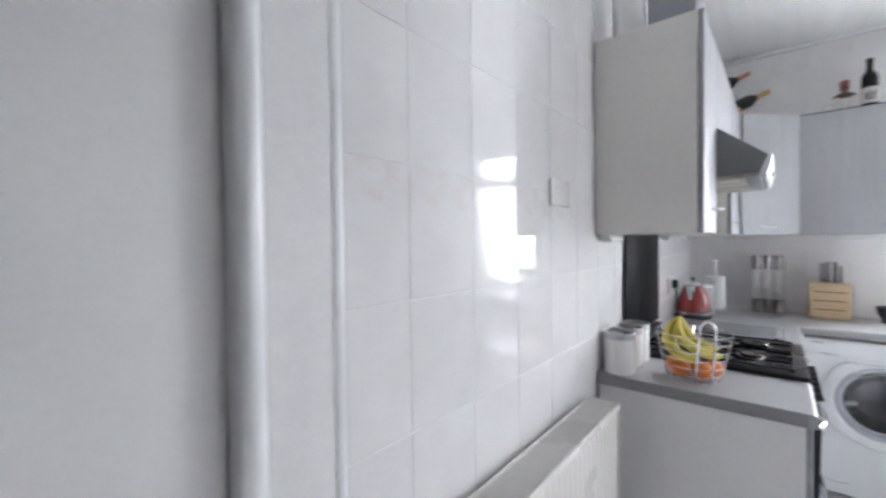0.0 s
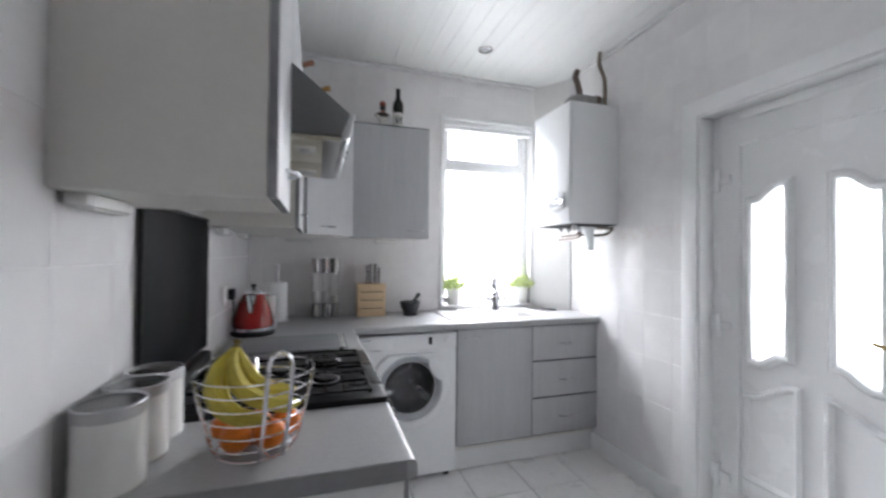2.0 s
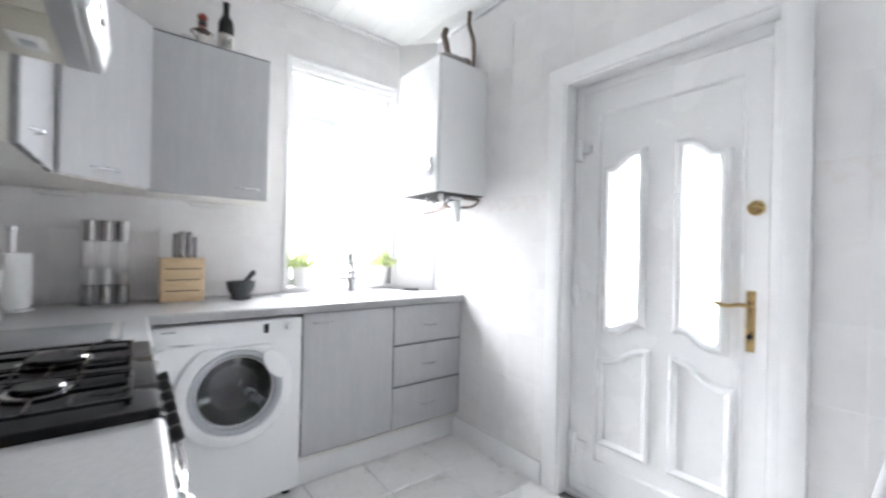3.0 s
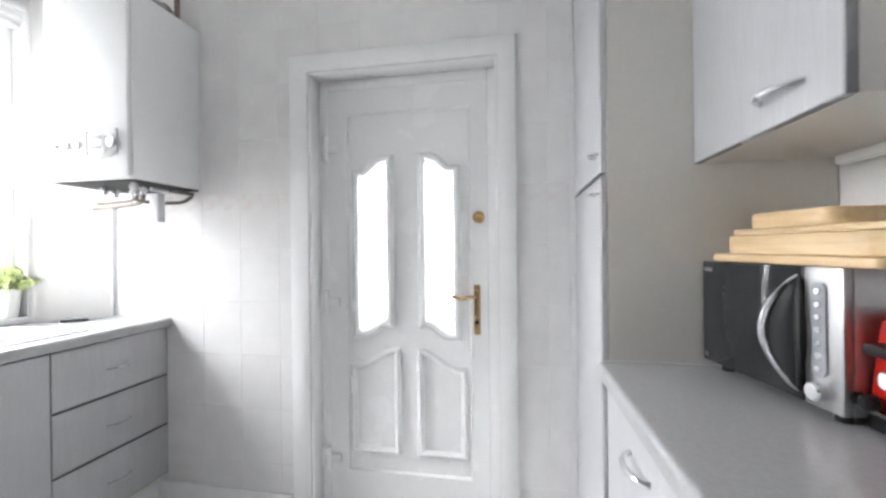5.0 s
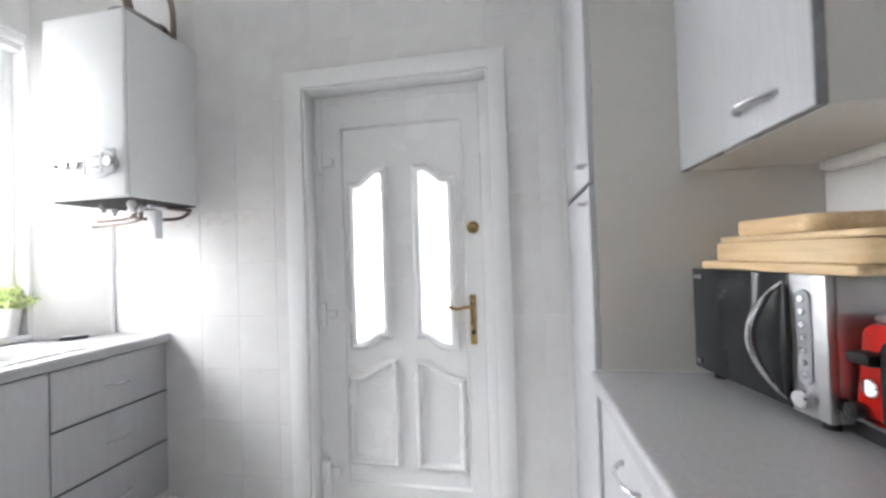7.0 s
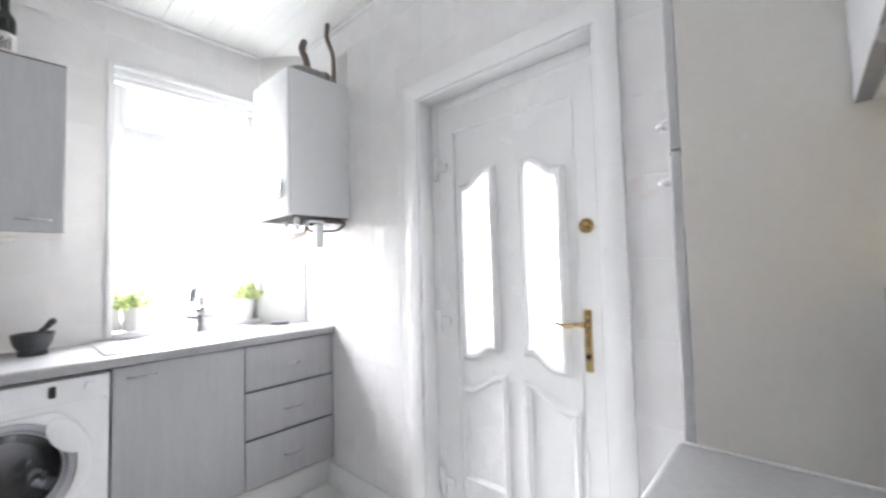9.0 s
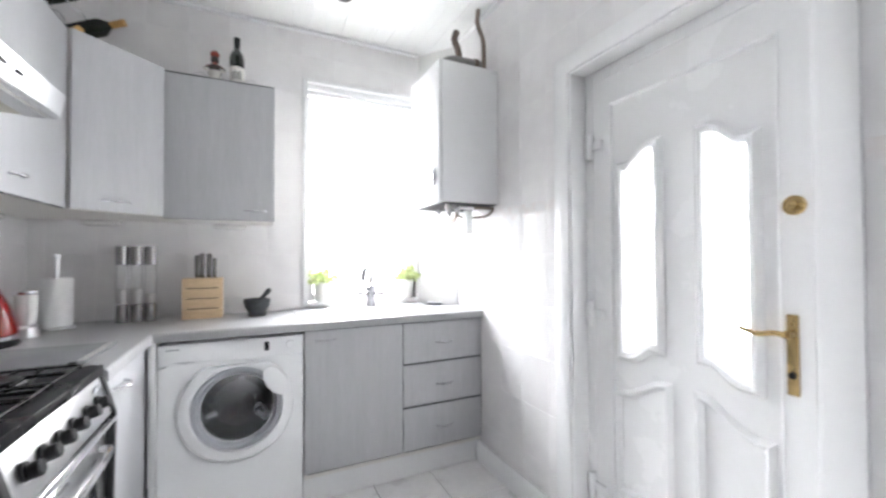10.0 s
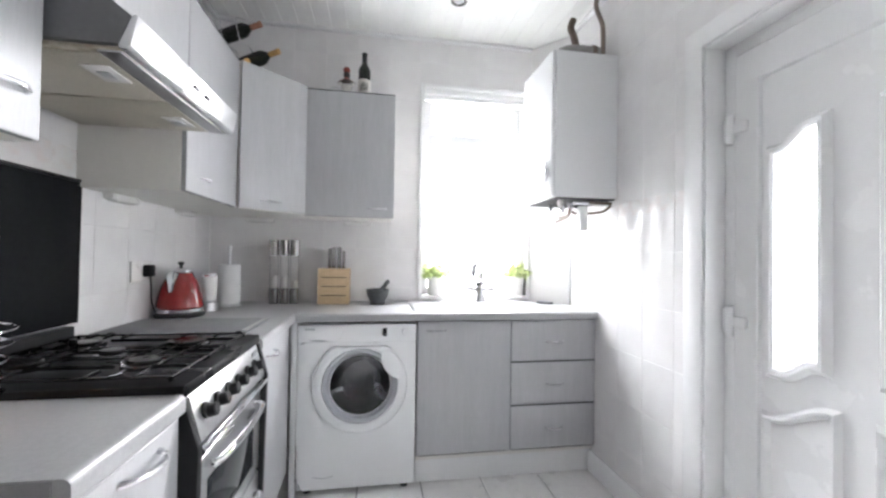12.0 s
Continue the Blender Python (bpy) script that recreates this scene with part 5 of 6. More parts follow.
def fruit_basket():
    f = thing("fruit_basket", (0.292, 1.712, 0.9105), "white wire fruit basket with a looped handle", "fruit basket", rz=-62)

    def ring(r, z, w=0.0018, n=40):
        return tube(bmesh.new(), [(r * math.cos(2 * math.pi * i / n), r * math.sin(2 * math.pi * i / n), z) for i in range(n)], w, 8, True)

    for r, z in ((0.074, 0.003), (0.086, 0.028), (0.093, 0.056), (0.099, 0.084), (0.105, 0.112), (0.111, 0.140), (0.116, 0.166)):
        part("wire_ring", ring(r, z), M_CHROME, f)
    for a in (0.9, 0.9 + math.pi * 0.6, 0.9 + math.pi * 1.2):
        part("upright", tube(bmesh.new(), smooth_line([(r * math.cos(a), r * math.sin(a), z) for r, z in ((0.074, 0.003), (0.088, 0.028), (0.101, 0.084), (0.113, 0.140), (0.118, 0.168))], 5), 0.0028, 8), M_CHROME, f)
    part("base_wire", tube(bmesh.new(), [(-0.072, 0, 0.004), (0.072, 0, 0.004)], 0.0028, 8), M_CHROME, f)
    part("base_wire", tube(bmesh.new(), [(0, -0.072, 0.009), (0, 0.072, 0.009)], 0.0028, 8), M_CHROME, f)
    part("handle", tube(bmesh.new(), smooth_line([(0.078, -0.024, 0.004), (0.101, -0.024, 0.084), (0.116, -0.024, 0.168), (0.119, -0.020, 0.208), (0.119, 0.0, 0.224), (0.119, 0.020, 0.208), (0.116, 0.024, 0.168), (0.101, 0.024, 0.084), (0.078, 0.024, 0.004)], 6), 0.0042, 8), M_CHROME, f, "tall looped wire handle")


fruit_basket()


def orange(x, y, z, r=0.031):
    o = bmesh.new()
    lathe(o, [(r * math.sin(a) if 0.01 < a < 3.13 else 0, -r * 0.94 * math.cos(a)) for a in np.linspace(0, math.pi, 14)], (0, 0, 0), 22)
    ob = tagged(new("orange", mesh_of("orange", o, M_ORANGE)), "ripe orange lying in the wire basket", "orange", "oranges in the basket")
    ob.location = (x, y, z)
    return ob


for ox, oy, oz in ((0.260, 1.680, 0.9505), (0.324, 1.680, 0.9505), (0.292, 1.738, 0.9505), (0.232, 1.737, 0.9505), (0.350, 1.736, 0.9505)):
    orange(ox, oy, oz)


def banana(pts, rad=0.0165):
    b = bmesh.new()
    line = smooth_line([(x, y, 0.992 + (z - 0.992) * 0.88) for x, y, z in pts], 5)
    n = len(line) - 1
    rr = [rad * min(1.0, 0.28 + 2.2 * min(i / n, 1.0) if i / n < 0.33 else 1.0, 0.30 + 4.0 * (1 - i / n)) for i in range(n + 1)]
    tube(b, line, rad, 7, radii=rr)
    bn = thing("banana", tuple(line[n // 2]), "ripe yellow banana in the wire basket", "banana", "bunch of bananas", rz=None)
    part("skin", b, M_BANANA, bn)
    t = bmesh.new()
    d0 = (line[0] - line[1]).normalized()
    tube(t, [line[0] + d0 * 0.001, line[0] + d0 * 0.018], rad * 0.26, 6)
    part("stem", t, M_BTIP, bn)
    d1 = (line[-1] - line[-2]).normalized()
    part("tip", tube(bmesh.new(), [line[-1], line[-1] + d1 * 0.006], rad * 0.28, 6), M_BTIP, bn)


banana([(0.246, 1.718, 1.140), (0.222, 1.690, 1.104), (0.220, 1.666, 1.056), (0.246, 1.652, 1.016), (0.292, 1.648, 0.996), (0.320, 1.650, 0.994)], 0.0175)
banana([(0.252, 1.714, 1.142), (0.252, 1.684, 1.104), (0.268, 1.664, 1.066), (0.304, 1.656, 1.036), (0.352, 1.658, 1.020), (0.382, 1.664, 1.018)], 0.0175)
banana([(0.247, 1.725, 1.139), (0.228, 1.722, 1.098), (0.222, 1.712, 1.046), (0.240, 1.698, 1.006), (0.278, 1.686, 0.990)], 0.0175)
banana([(0.254, 1.722, 1.140), (0.268, 1.712, 1.100), (0.290, 1.698, 1.064), (0.330, 1.694, 1.042), (0.370, 1.704, 1.036)], 0.0175)

# ---- radiator on the tiled wall ----


def radiator():
    y0, y1, z0, z1 = 0.725, 1.442, 0.26, 0.862
    r = thing("radiator", (0.06, (y0 + y1) / 2, z0), "white double panel radiator with slotted top grille", "radiator", rz=None)

    def panel(x0, x1):
        bm = bmesh.new()
        n = int((y1 - y0) / 0.0333)
        w = (y1 - y0 - 0.03) / n
        pts = []
        for i in range(n):
            a = y0 + 0.015 + i * w
            pts += [(a, x0), (a + w * 0.25, x1), (a + w * 0.6, x1), (a + w * 0.85, x0)]
        t = bmesh.new()
        zz = (z0 + 0.02, z0 + 0.04, z1 - 0.045, z1 - 0.022)
        rows = [[t.verts.new((x0 if k in (0, 3) else x, y, zz[k])) for y, x in pts] for k in range(4)]
        for A, C in zip(rows, rows[1:]):
            for i in range(len(pts) - 1):
                t.faces.new((A[i], A[i + 1], C[i + 1], C[i]))
        merge(bm, t)
        box(bm, x0 - 0.006, x0 + 0.0005, y0 + 0.003, y1 - 0.003, z0, z1 - 0.018, 0.003)
        return bm

    part("front_panel", panel(0.113, 0.121), M_RADI, r, "fluted front panel")
    part("back_panel", B(0.022, 0.032, y0 + 0.003, y1 - 0.003, z0, z1 - 0.02, 0.003), M_RADI, r)
    for y in (y0, y1 - 0.003):
        part("side_cover", B(0.020, 0.122, y, y + 0.003, z0 + 0.01, z1, 0.001), M_RADI, r)
    g = bmesh.new()
    box(g, 0.020, 0.028, y0 + 0.003, y1 - 0.003, z1 - 0.012, z1 + 0.001, 0.002)
    box(g, 0.114, 0.122, y0 + 0.003, y1 - 0.003, z1 - 0.018, z1 + 0.001, 0.003)
    y = y0 + 0.006
    while y < y1 - 0.008:
        box(g, 0.027, 0.115, y, y + 0.0048, z1 - 0.007, z1 - 0.0015)
        y += 0.0108
    part("top_grille", g, M_RADI, r, "slotted top grille")
    # dark block added to paint the shade beneath the grille
    part("convector", B(0.036, 0.105, y0 + 0.01, y1 - 0.01, z0 + 0.02, z1 - 0.05, 0.0), M_DARKSLOT, r)
    for y in (y0 + 0.15, y1 - 0.15):
        part("bracket", B(0.0045, 0.0215, y - 0.015, y + 0.015, z0 + 0.05, z1 - 0.05, 0.002), M_RADI, r)
    for y in (y0 + 0.04, y1 - 0.04):
        part("pipe", tube(bmesh.new(), [(0.06, y, 0.0), (0.06, y, z0 + 0.03)], 0.0075, 10), M_COPPER, r)


radiator()

# ---- microwave, boards and toaster ----


def microwave():
    W, D, Z0, Z1 = 0.379, 0.255, 0.022, 0.281
    m = thing("microwave", (1.738, 0.898, 0.9105), "steel microwave oven with black mirrored door and arched handle", "microwave", rz=189.5)
    part("casing", B(0, W, 0.020, D, Z0, Z1, 0.004), M_STEELROUGH, m)
    part("control_panel", B(W - 0.076, W, 0.002, 0.0195, Z0, Z1, 0.003), M_STEELROUGH, m)
    d = part("door", B(0.0, W - 0.078, 0.002, 0.0195, Z0, Z1, 0.003), M_DARKGLASS, m, "black mirrored door")
    part("badge", B(0.010, 0.040, 0.0005, 0.0025, Z1 - 0.026, Z1 - 0.016, 0), M_SATIN, d)
    part("badge", B(0.010, 0.024, 0.0005, 0.0025, Z0 + 0.012, Z0 + 0.024, 0), M_SATIN, d)
    h = bmesh.new()
    x0 = W - 0.118
    zm = (Z0 + Z1) / 2
    f = lambda u: (x0 + 0.030 - 0.042 * math.sin(math.pi * u), -0.034 * math.sin(math.pi * u) ** 0.7 if 0 < u < 1 else 0.001, Z0 + 0.018 + (Z1 - Z0 - 0.036) * u)
    tube(h, arc(f, 20), 0.008, 10, radii=[0.004 + 0.006 * math.sin(math.pi * i / 20) for i in range(21)])
    part("handle", h, M_CHROME, d, "arched chrome handle")
    e = bmesh.new()
    f2 = lambda u: (x0 + 0.034 + 0.016 * math.sin(math.pi * u), -0.002 - 0.010 * math.sin(math.pi * u), Z0 + 0.020 + (Z1 - Z0 - 0.040) * u)
    tube(e, arc(f2, 16), 0.006, 8, radii=[0.003 + 0.006 * math.sin(math.pi * i / 16) for i in range(17)])
    part("handle_recess", e, M_BLACK, d)
    part("display", B(W - 0.098, W - 0.081, 0.0003, 0.0025, Z1 - 0.120, Z1 - 0.03, 0.0), M_BLACK, m)
    part("clock_digit", B(W - 0.093, W - 0.087, -0.0005, 0.0004, Z1 - 0.066, Z1 - 0.058, 0), M_ORANGELED, m, "small glowing orange clock digit")
    st = bmesh.new()
    pts = [(W - 0.044 + 0.015 * math.cos(a), (Z1 - 0.115 if math.sin(a) < 0 else Z1 - 0.115) + (0.072 if math.sin(a) > 0 else -0.072) + 0.015 * math.sin(a)) for a in np.linspace(0.001, 2 * math.pi + 0.001, 24, endpoint=False)]
    prism(st, pts, -0.001, 0.003, 'y')
    pad = part("button_strip", st, M_GREYPL, m, "oval grey button strip")
    for i in range(7):
        b = bmesh.new()
        cyl(b, (W - 0.044, -0.0008, Z1 - 0.045 - i * 0.0235), 0.0062, 0.004, 16, Matrix.Rotation(radians(90), 4, 'X'), 0.001)
        part("button", b, M_SATIN, pad)
    k = bmesh.new()
    cyl(k, (W - 0.042, 0.002, Z0 + 0.032), 0.017, 0.020, 24, Matrix.Rotation(radians(90), 4, 'X'), 0.003)
    part("dial", k, M_CHROME, m, "round chrome dial")
    for x in (0.04, W - 0.04):
        for y in (0.04, D - 0.04):
            part("foot", cyl(bmesh.new(), (x, y, 0.0), 0.014, Z0, 12), M_BLACK, m)


microwave()


def board(name, x0, x1, y0, y1, z0, z1, label, rc=0.05, rz=0.0, slot=False):
    """A chopping board with rounded corners."""
    pts = []
    for cx, cy, a0 in ((x1 - rc, y1 - rc, 0), (x0 + rc, y1 - rc, 90), (x0 + rc, y0 + rc, 180), (x1 - rc, y0 + rc, 270)):
        for s in range(5):
            a = radians(a0 + s * 22.5)
            pts.append((cx + rc * math.cos(a), cy + rc * math.sin(a)))
    c = Vector(((x0 + x1) / 2, (y0 + y1) / 2, z0))
    bm = prism(bmesh.new(), [(p[0] - c.x, p[1] - c.y) for p in pts], 0, z1 - z0, 'z', min(0.006, (z1 - z0) * 0.3))
    ob = tagged(new(name, mesh_of(name, bm, M_WOOD)), label, "chopping board", "stack of boards on the microwave")
    ob.matrix_basis = pose(*c, 0, 0, rz)
    return ob


zb = 0.9105 + 0.2815
board("chopping_board", 1.315, 1.728, 0.612, 0.860, zb, zb + 0.019, "thin pale wooden chopping board", 0.012, 8)
board("chopping_board", 1.305, 1.712, 0.610, 0.852, zb + 0.0195, zb + 0.0630, "thick pale wooden chopping board with rounded corners", 0.06, 8)
board("chopping_board", 1.295, 1.690, 0.612, 0.840, zb + 0.0635, zb + 0.0770, "thin pale wooden chopping board", 0.03, 8)
board("chopping_board", 1.440, 1.665, 0.612, 0.828, zb + 0.0775, zb + 0.1130, "small thick wooden chopping board on top of the stack", 0.04, 8)


def toaster():
    L, D, Ht = 0.285, 0.185, 0.205
    t = thing("toaster", (1.374, 0.800, 0.9105), "scarlet red toaster with chrome top and black levers", "toaster", rz=183)
    t.scale = (1.05, 1.08, 1.10)
    part("base", B(0.0, L, 0.004, D, 0.004, 0.030, 0.008), M_BLACK, t)
    part("base_trim", B(-0.003, L + 0.003, -0.001, D + 0.003, 0.0305, 0.040, 0.004), M_CHROME, t)
    body = bmesh.new()
    prism(body, [(0.004, 0.0405), (L - 0.004, 0.0405), (L - 0.022, 0.175), (L - 0.04, 0.186), (0.04, 0.186), (0.022, 0.175)], 0.004, D - 0.004, 'y', 0.007)
    part("body", body, M_REDTOAST, t, "glossy scarlet body")
    tp = part("top", B(0.035, L - 0.035, 0.012, D - 0.012, 0.1865, 0.198, 0.005), M_STEEL, t)
    # slots are flat dark strips coloured as shaded openings
    for y in (0.045, 0.075, 0.105, 0.135):
        part("slot", B(0.055, L - 0.055, y - 0.007, y + 0.007, 0.1975, 0.1990, 0), M_DARKSLOT, tp)
    for x in (0.072, L - 0.072):
        part("lever_track", B(x - 0.004, x + 0.004, 0.0005, 0.005, 0.055, 0.160, 0.001), M_CHROME, t)
        lv = prism(bmesh.new(), [(x + 0.004, 0.050), (x + 0.012, 0.050), (x + 0.030, 0.150), (x + 0.030, 0.168), (x + 0.010, 0.165), (x + 0.004, 0.150)], -0.016, 0.004, 'y', 0.003)
        part("lever_guard", lv, M_BLACK, t)
        part("lever", B(x - 0.038, x + 0.004, -0.030, 0.002, 0.128, 0.146, 0.006), M_BLACK, t)
        k = bmesh.new()
        cyl(k, (x - 0.028, 0.004, 0.090), 0.014, 0.010, 20, Matrix.Rotation(radians(90), 4, 'X'), 0.002)
        part("dial", k, M_CHROME, t, "round chrome browning dial")
        for i in range(4):
            part("vent", B(x + 0.045, x + 0.053, -0.0005, 0.006, 0.070 + i * 0.017, 0.080 + i * 0.017, 0.0), M_DARKSLOT, t)
    for x in (-0.002, 0.026):
        k = bmesh.new()
        cyl(k, (x, 0.000, 0.052), 0.012, 0.022, 16, Matrix.Rotation(radians(90), 4, 'X'), 0.004)
        part("foot_knob", k, M_BLACK, t)
    part("badge", B(L / 2 - 0.03, L / 2 + 0.03, -0.001, 0.0045, 0.140, 0.152, 0.002), M_CHROME, t)
    for x in (0.03, L - 0.03):
        for y in (0.03, D - 0.03):
            part("foot", cyl(bmesh.new(), (x, y, 0.0), 0.010, 0.006, 10), M_BLACK, t)


toaster()

# ---- on top of the wall cabinets ----


def bottle_bm(r, h, neck=0.014, lying=None):
    p = [(0, 0.004), (r * 0.6, 0.0), (r, 0.006), (r, h * 0.60), (r * 0.92, h * 0.66), (neck, h * 0.78), (neck, h * 0.80)]
    return p


def wine_bottle(name, base, tip, r, h, foil, label, labelled=False):
    d = (Vector(tip) - Vector(base)).normalized()
    m = Vector((0, 0, 1)).rotation_difference(d).to_matrix().to_4x4()
    b = thing(name, tuple(base), label, "bottle", rz=None)
    at = tuple(base)
    part("glass_body", lathe(bmesh.new(), bottle_bm(r, h), at, 26, m), M_BOTTLE, b)
    part("foil", lathe(bmesh.new(), [(0.0144, h * 0.795), (0.0150, h * 0.80), (0.0150, h * 0.965), (0.0165, h * 0.97), (0.0165, h - 0.002), (0.0, h)], at, 20, m), foil, b)
    if labelled:
        part("label", lathe(bmesh.new(), [(r + 0.0006, h * 0.10), (r + 0.0008, h * 0.11), (r + 0.0008, h * 0.40), (r + 0.0006, h * 0.41)], at, 26, m), M_LABEL, b, "white paper label")
        for i in range(4):
            a = -1.57 + (i - 1.5) * 0.32
            bar = B(-0.003, 0.003, -r - 0.0018, -r - 0.0008, h * 0.16, h * (0.30 + 0.04 * (i % 2)), 0, m=Matrix.Rotation(a + 1.57, 4, 'Z'))
            bmesh.ops.translate(bar, verts=bar.verts, vec=Vector(at))
            part("print_bar", bar, M_BLACK, b)


wine_bottle("wine_bottle", (0.915, 3.395, ZT + 0.002), (0.915, 3.395, 3.0), 0.036, 0.285, M_BLACK, "dark wine bottle with white label on the cabinet", True)
wine_bottle("wine_bottle", (0.110, 3.300, 2.366), (0.372, 3.200, 2.425), 0.038, 0.295, M_COPFOIL, "dark bottle with copper foil lying in a rack")
wine_bottle("wine_bottle", (0.212, 3.310, 2.226), (0.472, 3.200, 2.292), 0.038, 0.292, M_GOLD, "dark bottle with gold foil lying in a rack")
wine_bottle("wine_bottle", (0.110, 3.345, 2.185), (0.350, 3.130, 2.200), 0.038, 0.300, M_GOLD, "dark bottle with gold foil lying in a rack")


def wine_rack():
    w = thing("wine_rack", (0.24, 3.28, ZT), "thin wire bottle rack on the corner cabinet", "wine rack", rz=None)
    for s in (0.0, 1.0):
        o = Vector((0.20, 3.305, ZT)).lerp(Vector((0.290, 3.270, ZT)), s)
        ax = Vector((0.35, 0.93, 0.0)).normalized()
        wave = [o + ax * (-0.10), o + ax * (-0.10) + Vector((0, 0, 0.05)), o + ax * (-0.055) + Vector((0, 0, 0.035)), o + ax * 0.0 + Vector((0, 0, 0.055)), o + ax * 0.05 + Vector((0, 0, 0.16)),
                o + ax * 0.02 + Vector((0, 0, 0.205)), o + ax * (-0.05) + Vector((0, 0, 0.20)), o + ax * (-0.09) + Vector((0, 0, 0.30)), o + ax * (-0.02) + Vector((0, 0, 0.335))]
        part("wire", tube(bmesh.new(), smooth_line(wave, 5), 0.003, 6), M_SATIN, w)
        part("leg", tube(bmesh.new(), [o + ax * 0.05 + Vector((0, 0, 0.001)), o + ax * 0.05 + Vector((0, 0, 0.16))], 0.003, 6), M_SATIN, w)


wine_rack()


def figurine():
    f = bmesh.new()
    lathe(f, [(0, 0), (0.032, 0), (0.034, 0.006), (0.026, 0.05), (0.034, 0.075), (0.030, 0.105), (0.014, 0.120), (0.012, 0.124)], (0, 0, 0), 20)
    lathe(f, [(0.0, 0.122), (0.018, 0.128), (0.020, 0.142), (0.016, 0.154), (0.020, 0.160), (0.022, 0.172), (0.014, 0.184), (0, 0.186)], (0, 0, 0), 18)
    for s in (-1, 1):
        tube(f, smooth_line([(0.026 * s, 0, 0.104), (0.044 * s, -0.006, 0.085), (0.030 * s, -0.030, 0.075)], 4), 0.009, 8)
    me = mesh_of("figurine", f, M_TERRA, M_LABEL, M_REDFIG)
    for p in me.polygons:
        z = p.center.z
        p.material_index = 2 if z > 0.150 or 0.10 < z < 0.125 else 1 if z < 0.035 or 0.062 < z < 0.085 and p.center.y < -0.01 else 0
    ob = tagged(new("figurine", me), "small dark figurine with a red cap on the cabinet", "figurine")
    ob.location = (0.812, 3.385, ZT + 0.002)


figurine()
br = thing("bottle_stand", (0.845, 3.385, ZT + 0.001), "curly wire bottle stand on the cabinet", "bottle stand", rz=None)
for cx in (0.745, 0.985):
    part("wire_loop", tube(bmesh.new(), [(cx + 0.030 * math.cos(a), 3.385, ZT + 0.034 + 0.030 * math.sin(a)) for a in np.linspace(0, 2 * math.pi, 24, endpoint=False)], 0.0022, 6, True), M_SATIN, br)
part("wire_base", tube(bmesh.new(), [(0.745, 3.385, ZT + 0.004), (0.775, 3.36, ZT + 0.0035), (0.955, 3.35, ZT + 0.0035), (0.985, 3.385, ZT + 0.004)], 0.0022, 6), M_SATIN, br)

pr = thing("paper_roll", (0.095, 1.655, ZT + 0.001), "white paper roll standing on the end cabinet", "paper roll")
part("paper", lathe(bmesh.new(), [(0.020, 0), (0.055, 0), (0.057, 0.004), (0.057, 0.226), (0.055, 0.230), (0.020, 0.230)], n=32), M_PAPER, pr)
part("core", lathe(bmesh.new(), [(0.0185, 0.001), (0.0197, 0.001), (0.0197, 0.229), (0.0185, 0.229)], n=20), M_WOOD, pr)
sb = thing("storage_box", (0.235, 1.730, ZT + 0.001), "grey storage box on the end cabinet", "box")
part("body", B(-0.075, 0.075, -0.085, 0.085, 0, 0.150, 0.006), M_GREYPL, sb)
part("lid", B(-0.078, 0.078, -0.088, 0.088, 0.1505, 0.166, 0.005), M_GREYPL, sb)

# ---- lights ----


def strip_light(at, rz, L=0.155):
    s = thing("under_cabinet_light", at, "short white strip light under a wall cabinet", "light", "lights under the wall cabinets", rz)
    part("housing", B(-L / 2, L / 2, -0.042, -0.001, -0.024, 0.0, 0.005), M_CERAMIC, s)
    part("end_cap", B(-L / 2 - 0.010, -L / 2 + 0.0005, -0.040, -0.002, -0.022, -0.001, 0.004), M_CERAMIC, s)
    part("diffuser", B(-L / 2 + 0.012, L / 2 - 0.012, -0.038, -0.006, -0.0275, -0.0242, 0.001), M_CERAMIC, s)


strip_light((0.006, 1.680, ZB - 0.001), 90)
strip_light((0.006, 2.700, ZB - 0.001), 90)
strip_light((0.006, 3.230, ZB - 0.001), 90)
strip_light((0.300, YF - 0.006, ZB - 0.001), 0)
strip_light((0.880, YF - 0.006, ZB - 0.006), 0)
strip_light((1.55, YB + 0.001, 1.451), 180, 0.30)


def downlight(x, y):
    d = thing("downlight", (x, y, ZC), "round chrome recessed ceiling downlight, switched off", "downlight")
    part("bezel", lathe(bmesh.new(), [(0.030, -0.002), (0.034, -0.008), (0.046, -0.006), (0.048, 0.0), (0.030, 0.0)], n=32), M_STEELDEEP, d)
    part("lamp_glass", lathe(bmesh.new(), [(0.0305, -0.001), (0.020, -0.003), (0.0, -0.0035)], n=28), M_RIM, d)


downlight(1.443, 3.162)
downlight(0.75, 1.35)
# ground outside
tagged(new("ground", mesh_of("ground", B(-400, 400, -400, 400, -0.5, -0.13, 0), M_GRASS)), "plain ground around the house", "ground", kind="structure")

cap = thing("screw_cap", (1.7488, 1.037, 1.435), "tiny white screw cap on the cupboard side", "screw cap", rz=None)
part("disc", cyl(bmesh.new(), (1.7488, 1.037, 1.435), 0.006, 0.002, 14, Matrix.Rotation(radians(-90), 4, 'Y')), M_CERAMIC, cap)
# invented flat block in place of a dark mark on the worktop
pad = thing("dark_block", (2.085, 3.405, 0.9105), "flat dark block lying by the window corner", "scouring pad", rz=-50)
part("pad", B(-0.050, 0.050, -0.018, 0.018, 0, 0.009, 0.003), M_STONE, pad)
part("sponge", B(-0.049, 0.049, -0.017, 0.017, 0.0092, 0.016, 0.003), M_GREYPL, pad)

# ---- floor and wall tiles, piece by piece ----


def tile_mesh(name, w, h, t, mats, b=0.0013):
    return mesh_of(name, box(bmesh.new(), 0, w, 0, h, 0, t, b, 1), mats)


def lay(parent, name, me, m):
    ob = new(name, me)
    ob.parent = parent
    ob.matrix_basis = m
    return ob


CACHE = {}


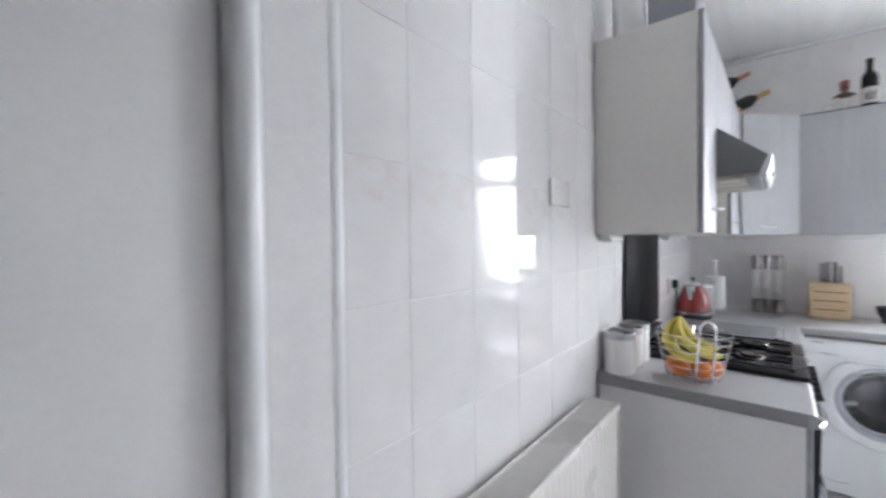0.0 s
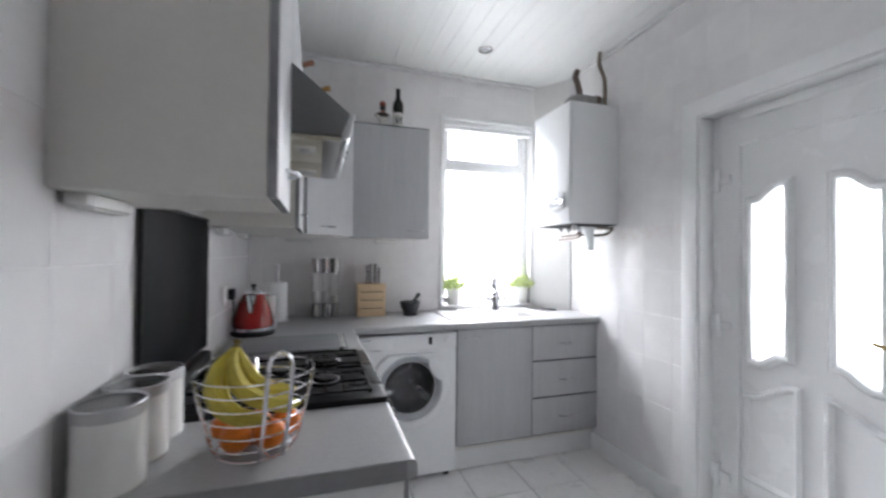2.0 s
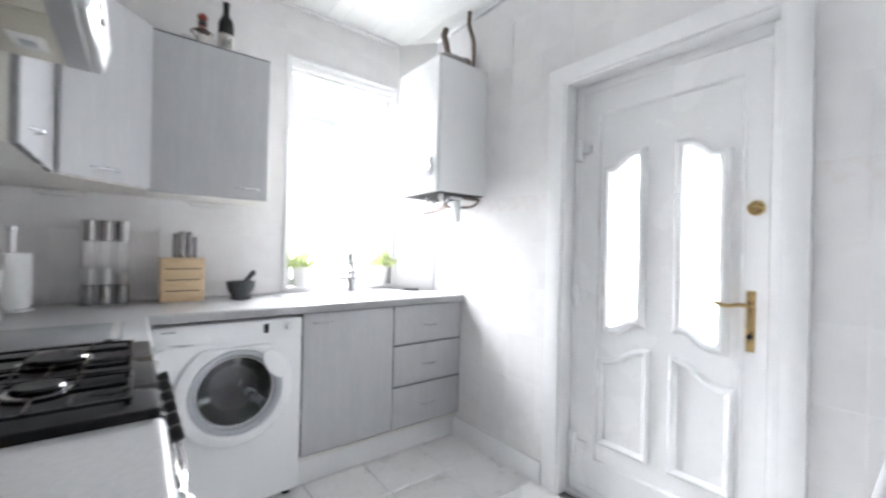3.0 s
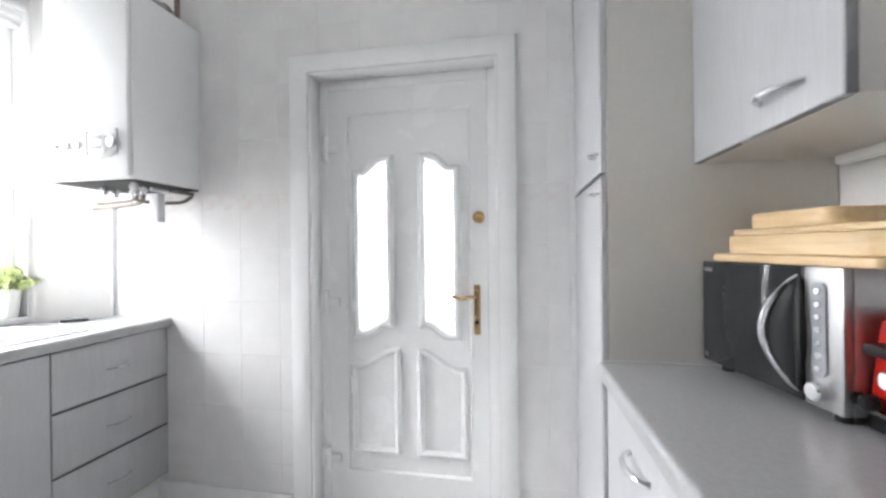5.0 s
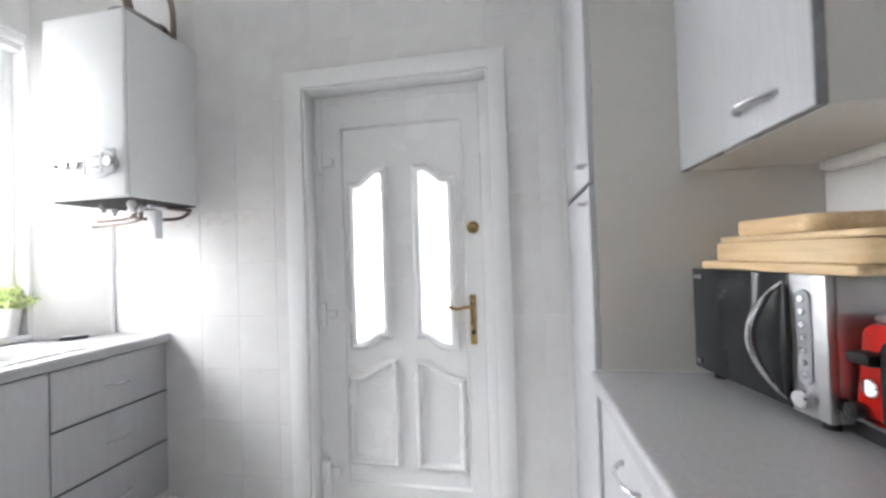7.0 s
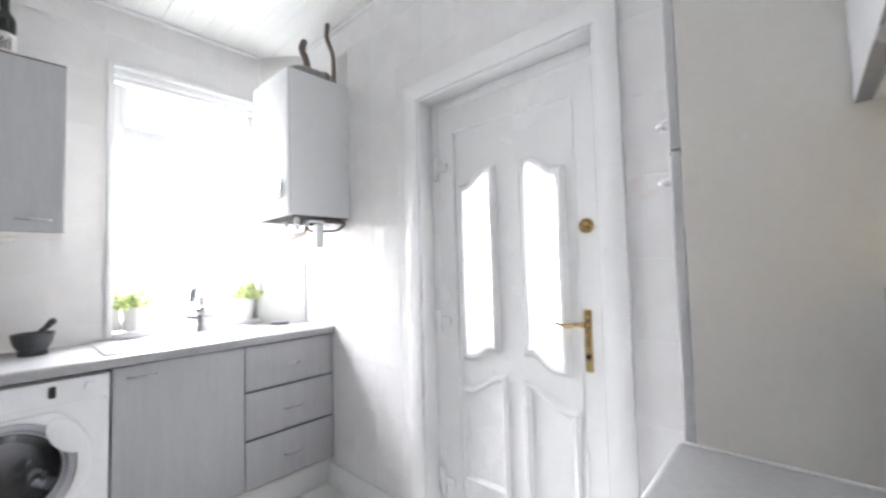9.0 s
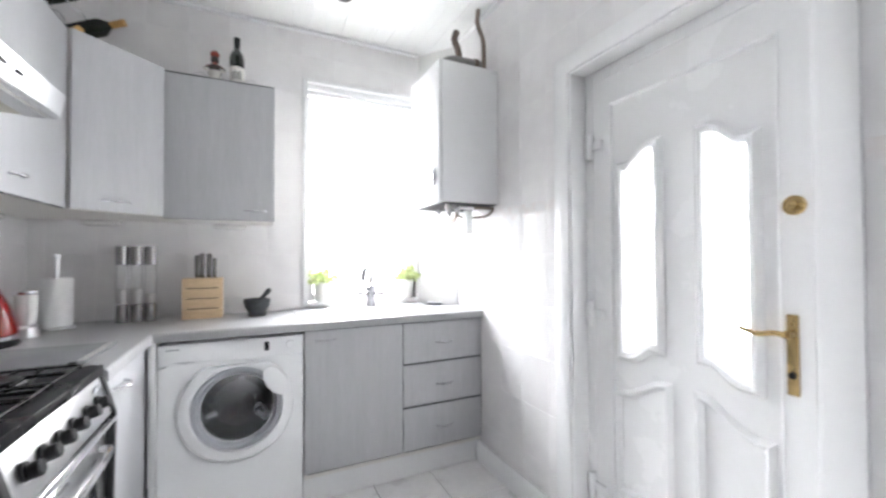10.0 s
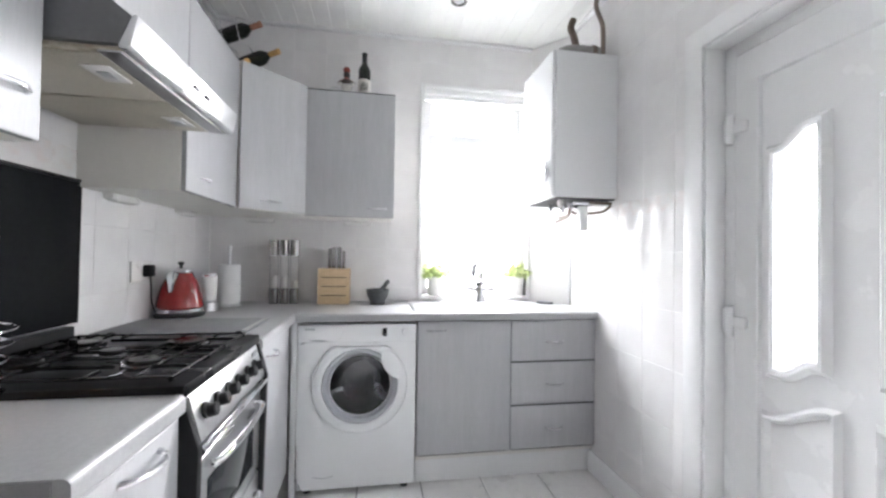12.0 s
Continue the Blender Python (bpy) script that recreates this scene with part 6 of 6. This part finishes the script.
def cut(material, w, h, t=0.006):
    k = (material.name, round(w, 4), round(h, 4))
    if k not in CACHE:
        CACHE[k] = tile_mesh("tile", w, h, t, material)
    return CACHE[k]


def spans(a, b, first, step):
    """Cuts of a to b at first + k * step."""
    k = math.ceil((a - first) / step)
    c = [a]
    while first + k * step < b - 1e-6:
        if first + k * step > a + 1e-6:
            c.append(first + k * step)
        k += 1
    c.append(b)
    return [(p, q) for p, q in zip(c, c[1:]) if q - p > 0.006]


G = 0.0006


def tile_wall(parent, frame_of, u0, u1, v0, v1, ufirst, zfirst, holes=(), border=None):
    """Tiles 200 x 250 mm over u and v; those wholly inside a hole are left out and crossing ones are cut."""
    rows = spans(v0, v1, zfirst, 0.25)
    for va, vb in rows:
        for ua, ub in spans(u0, u1, ufirst, 0.20):
            pieces = [(ua, ub, va, vb)]
            for ha, hb, hc, hd in holes:
                out = []
                for a, b, c, d in pieces:
                    if b <= ha or a >= hb or d <= hc or c >= hd:
                        out.append((a, b, c, d))
                        continue
                    if c < hc:
                        out.append((a, b, c, hc))
                    if d > hd:
                        out.append((a, b, hd, d))
                    cc, dd = max(c, hc), min(d, hd)
                    if a < ha:
                        out.append((a, ha, cc, dd))
                    if b > hb:
                        out.append((hb, b, cc, dd))
                pieces = out
            for a, b, c, d in pieces:
                if b - a < 0.006 or d - c < 0.006:
                    continue
                mt = M_TILE_BORDER if border and abs(c - border[0]) < 0.01 and abs(d - border[1]) < 0.01 else M_TILE
                lay(parent, "tile", cut(mt, b - a - 2 * G, d - c - 2 * G), frame_of(a + G, c + G))


def left_frame(u, v):
    return Matrix(((0, 0, 1, -0.0050), (1, 0, 0, u), (0, 1, 0, v), (0, 0, 0, 1)))


def far_frame(u, v):
    return Matrix(((1, 0, 0, u), (0, 0, -1, YF + 0.0050), (0, 1, 0, v), (0, 0, 0, 1)))


def right_frame_m(u, v):
    return Matrix(((0, 0, -1, XR + 0.0050), (1, 0, 0, u), (0, 1, 0, v), (0, 0, 0, 1)))


tile_wall(wall_left, left_frame, 0.4424, YF - 0.006, 0.0, ZC - 0.001, 0.588, 0.05, border=(1.30, 1.55))
tile_wall(wall_far, far_frame, 0.006, XR - 0.006, 0.86, ZC - 0.001, 1.27, 0.25, holes=((WX0 - 0.001, WX1 + 0.02, 0.86, WZ1 + 0.001), (2.05, XR, 0.8, 2.7)))
tile_wall(wall_right, right_frame_m, YB, 3.38, 0.0, ZC - 0.001, 0.455, -0.005, holes=((DY0 - 0.02, DY1 + 0.02, 0.0, DZ + 0.02), (YB, 1.17, 0, 2.45)), border=(1.245, 1.495))
fj = [spans(-0.02, XR, 1.258, 0.33), spans(YB - 1.2, YF, 3.115, 0.33)]
for xa, xb in fj[0]:
    for ya, yb in fj[1]:
        if ya < 0.0 and (xb > 1.15):
            continue
        lay(floor, "tile", cut(M_FLOOR, xb - xa - 0.006, yb - ya - 0.006, 0.008), Matrix.Translation((xa + 0.003, ya + 0.003, -0.0085)))
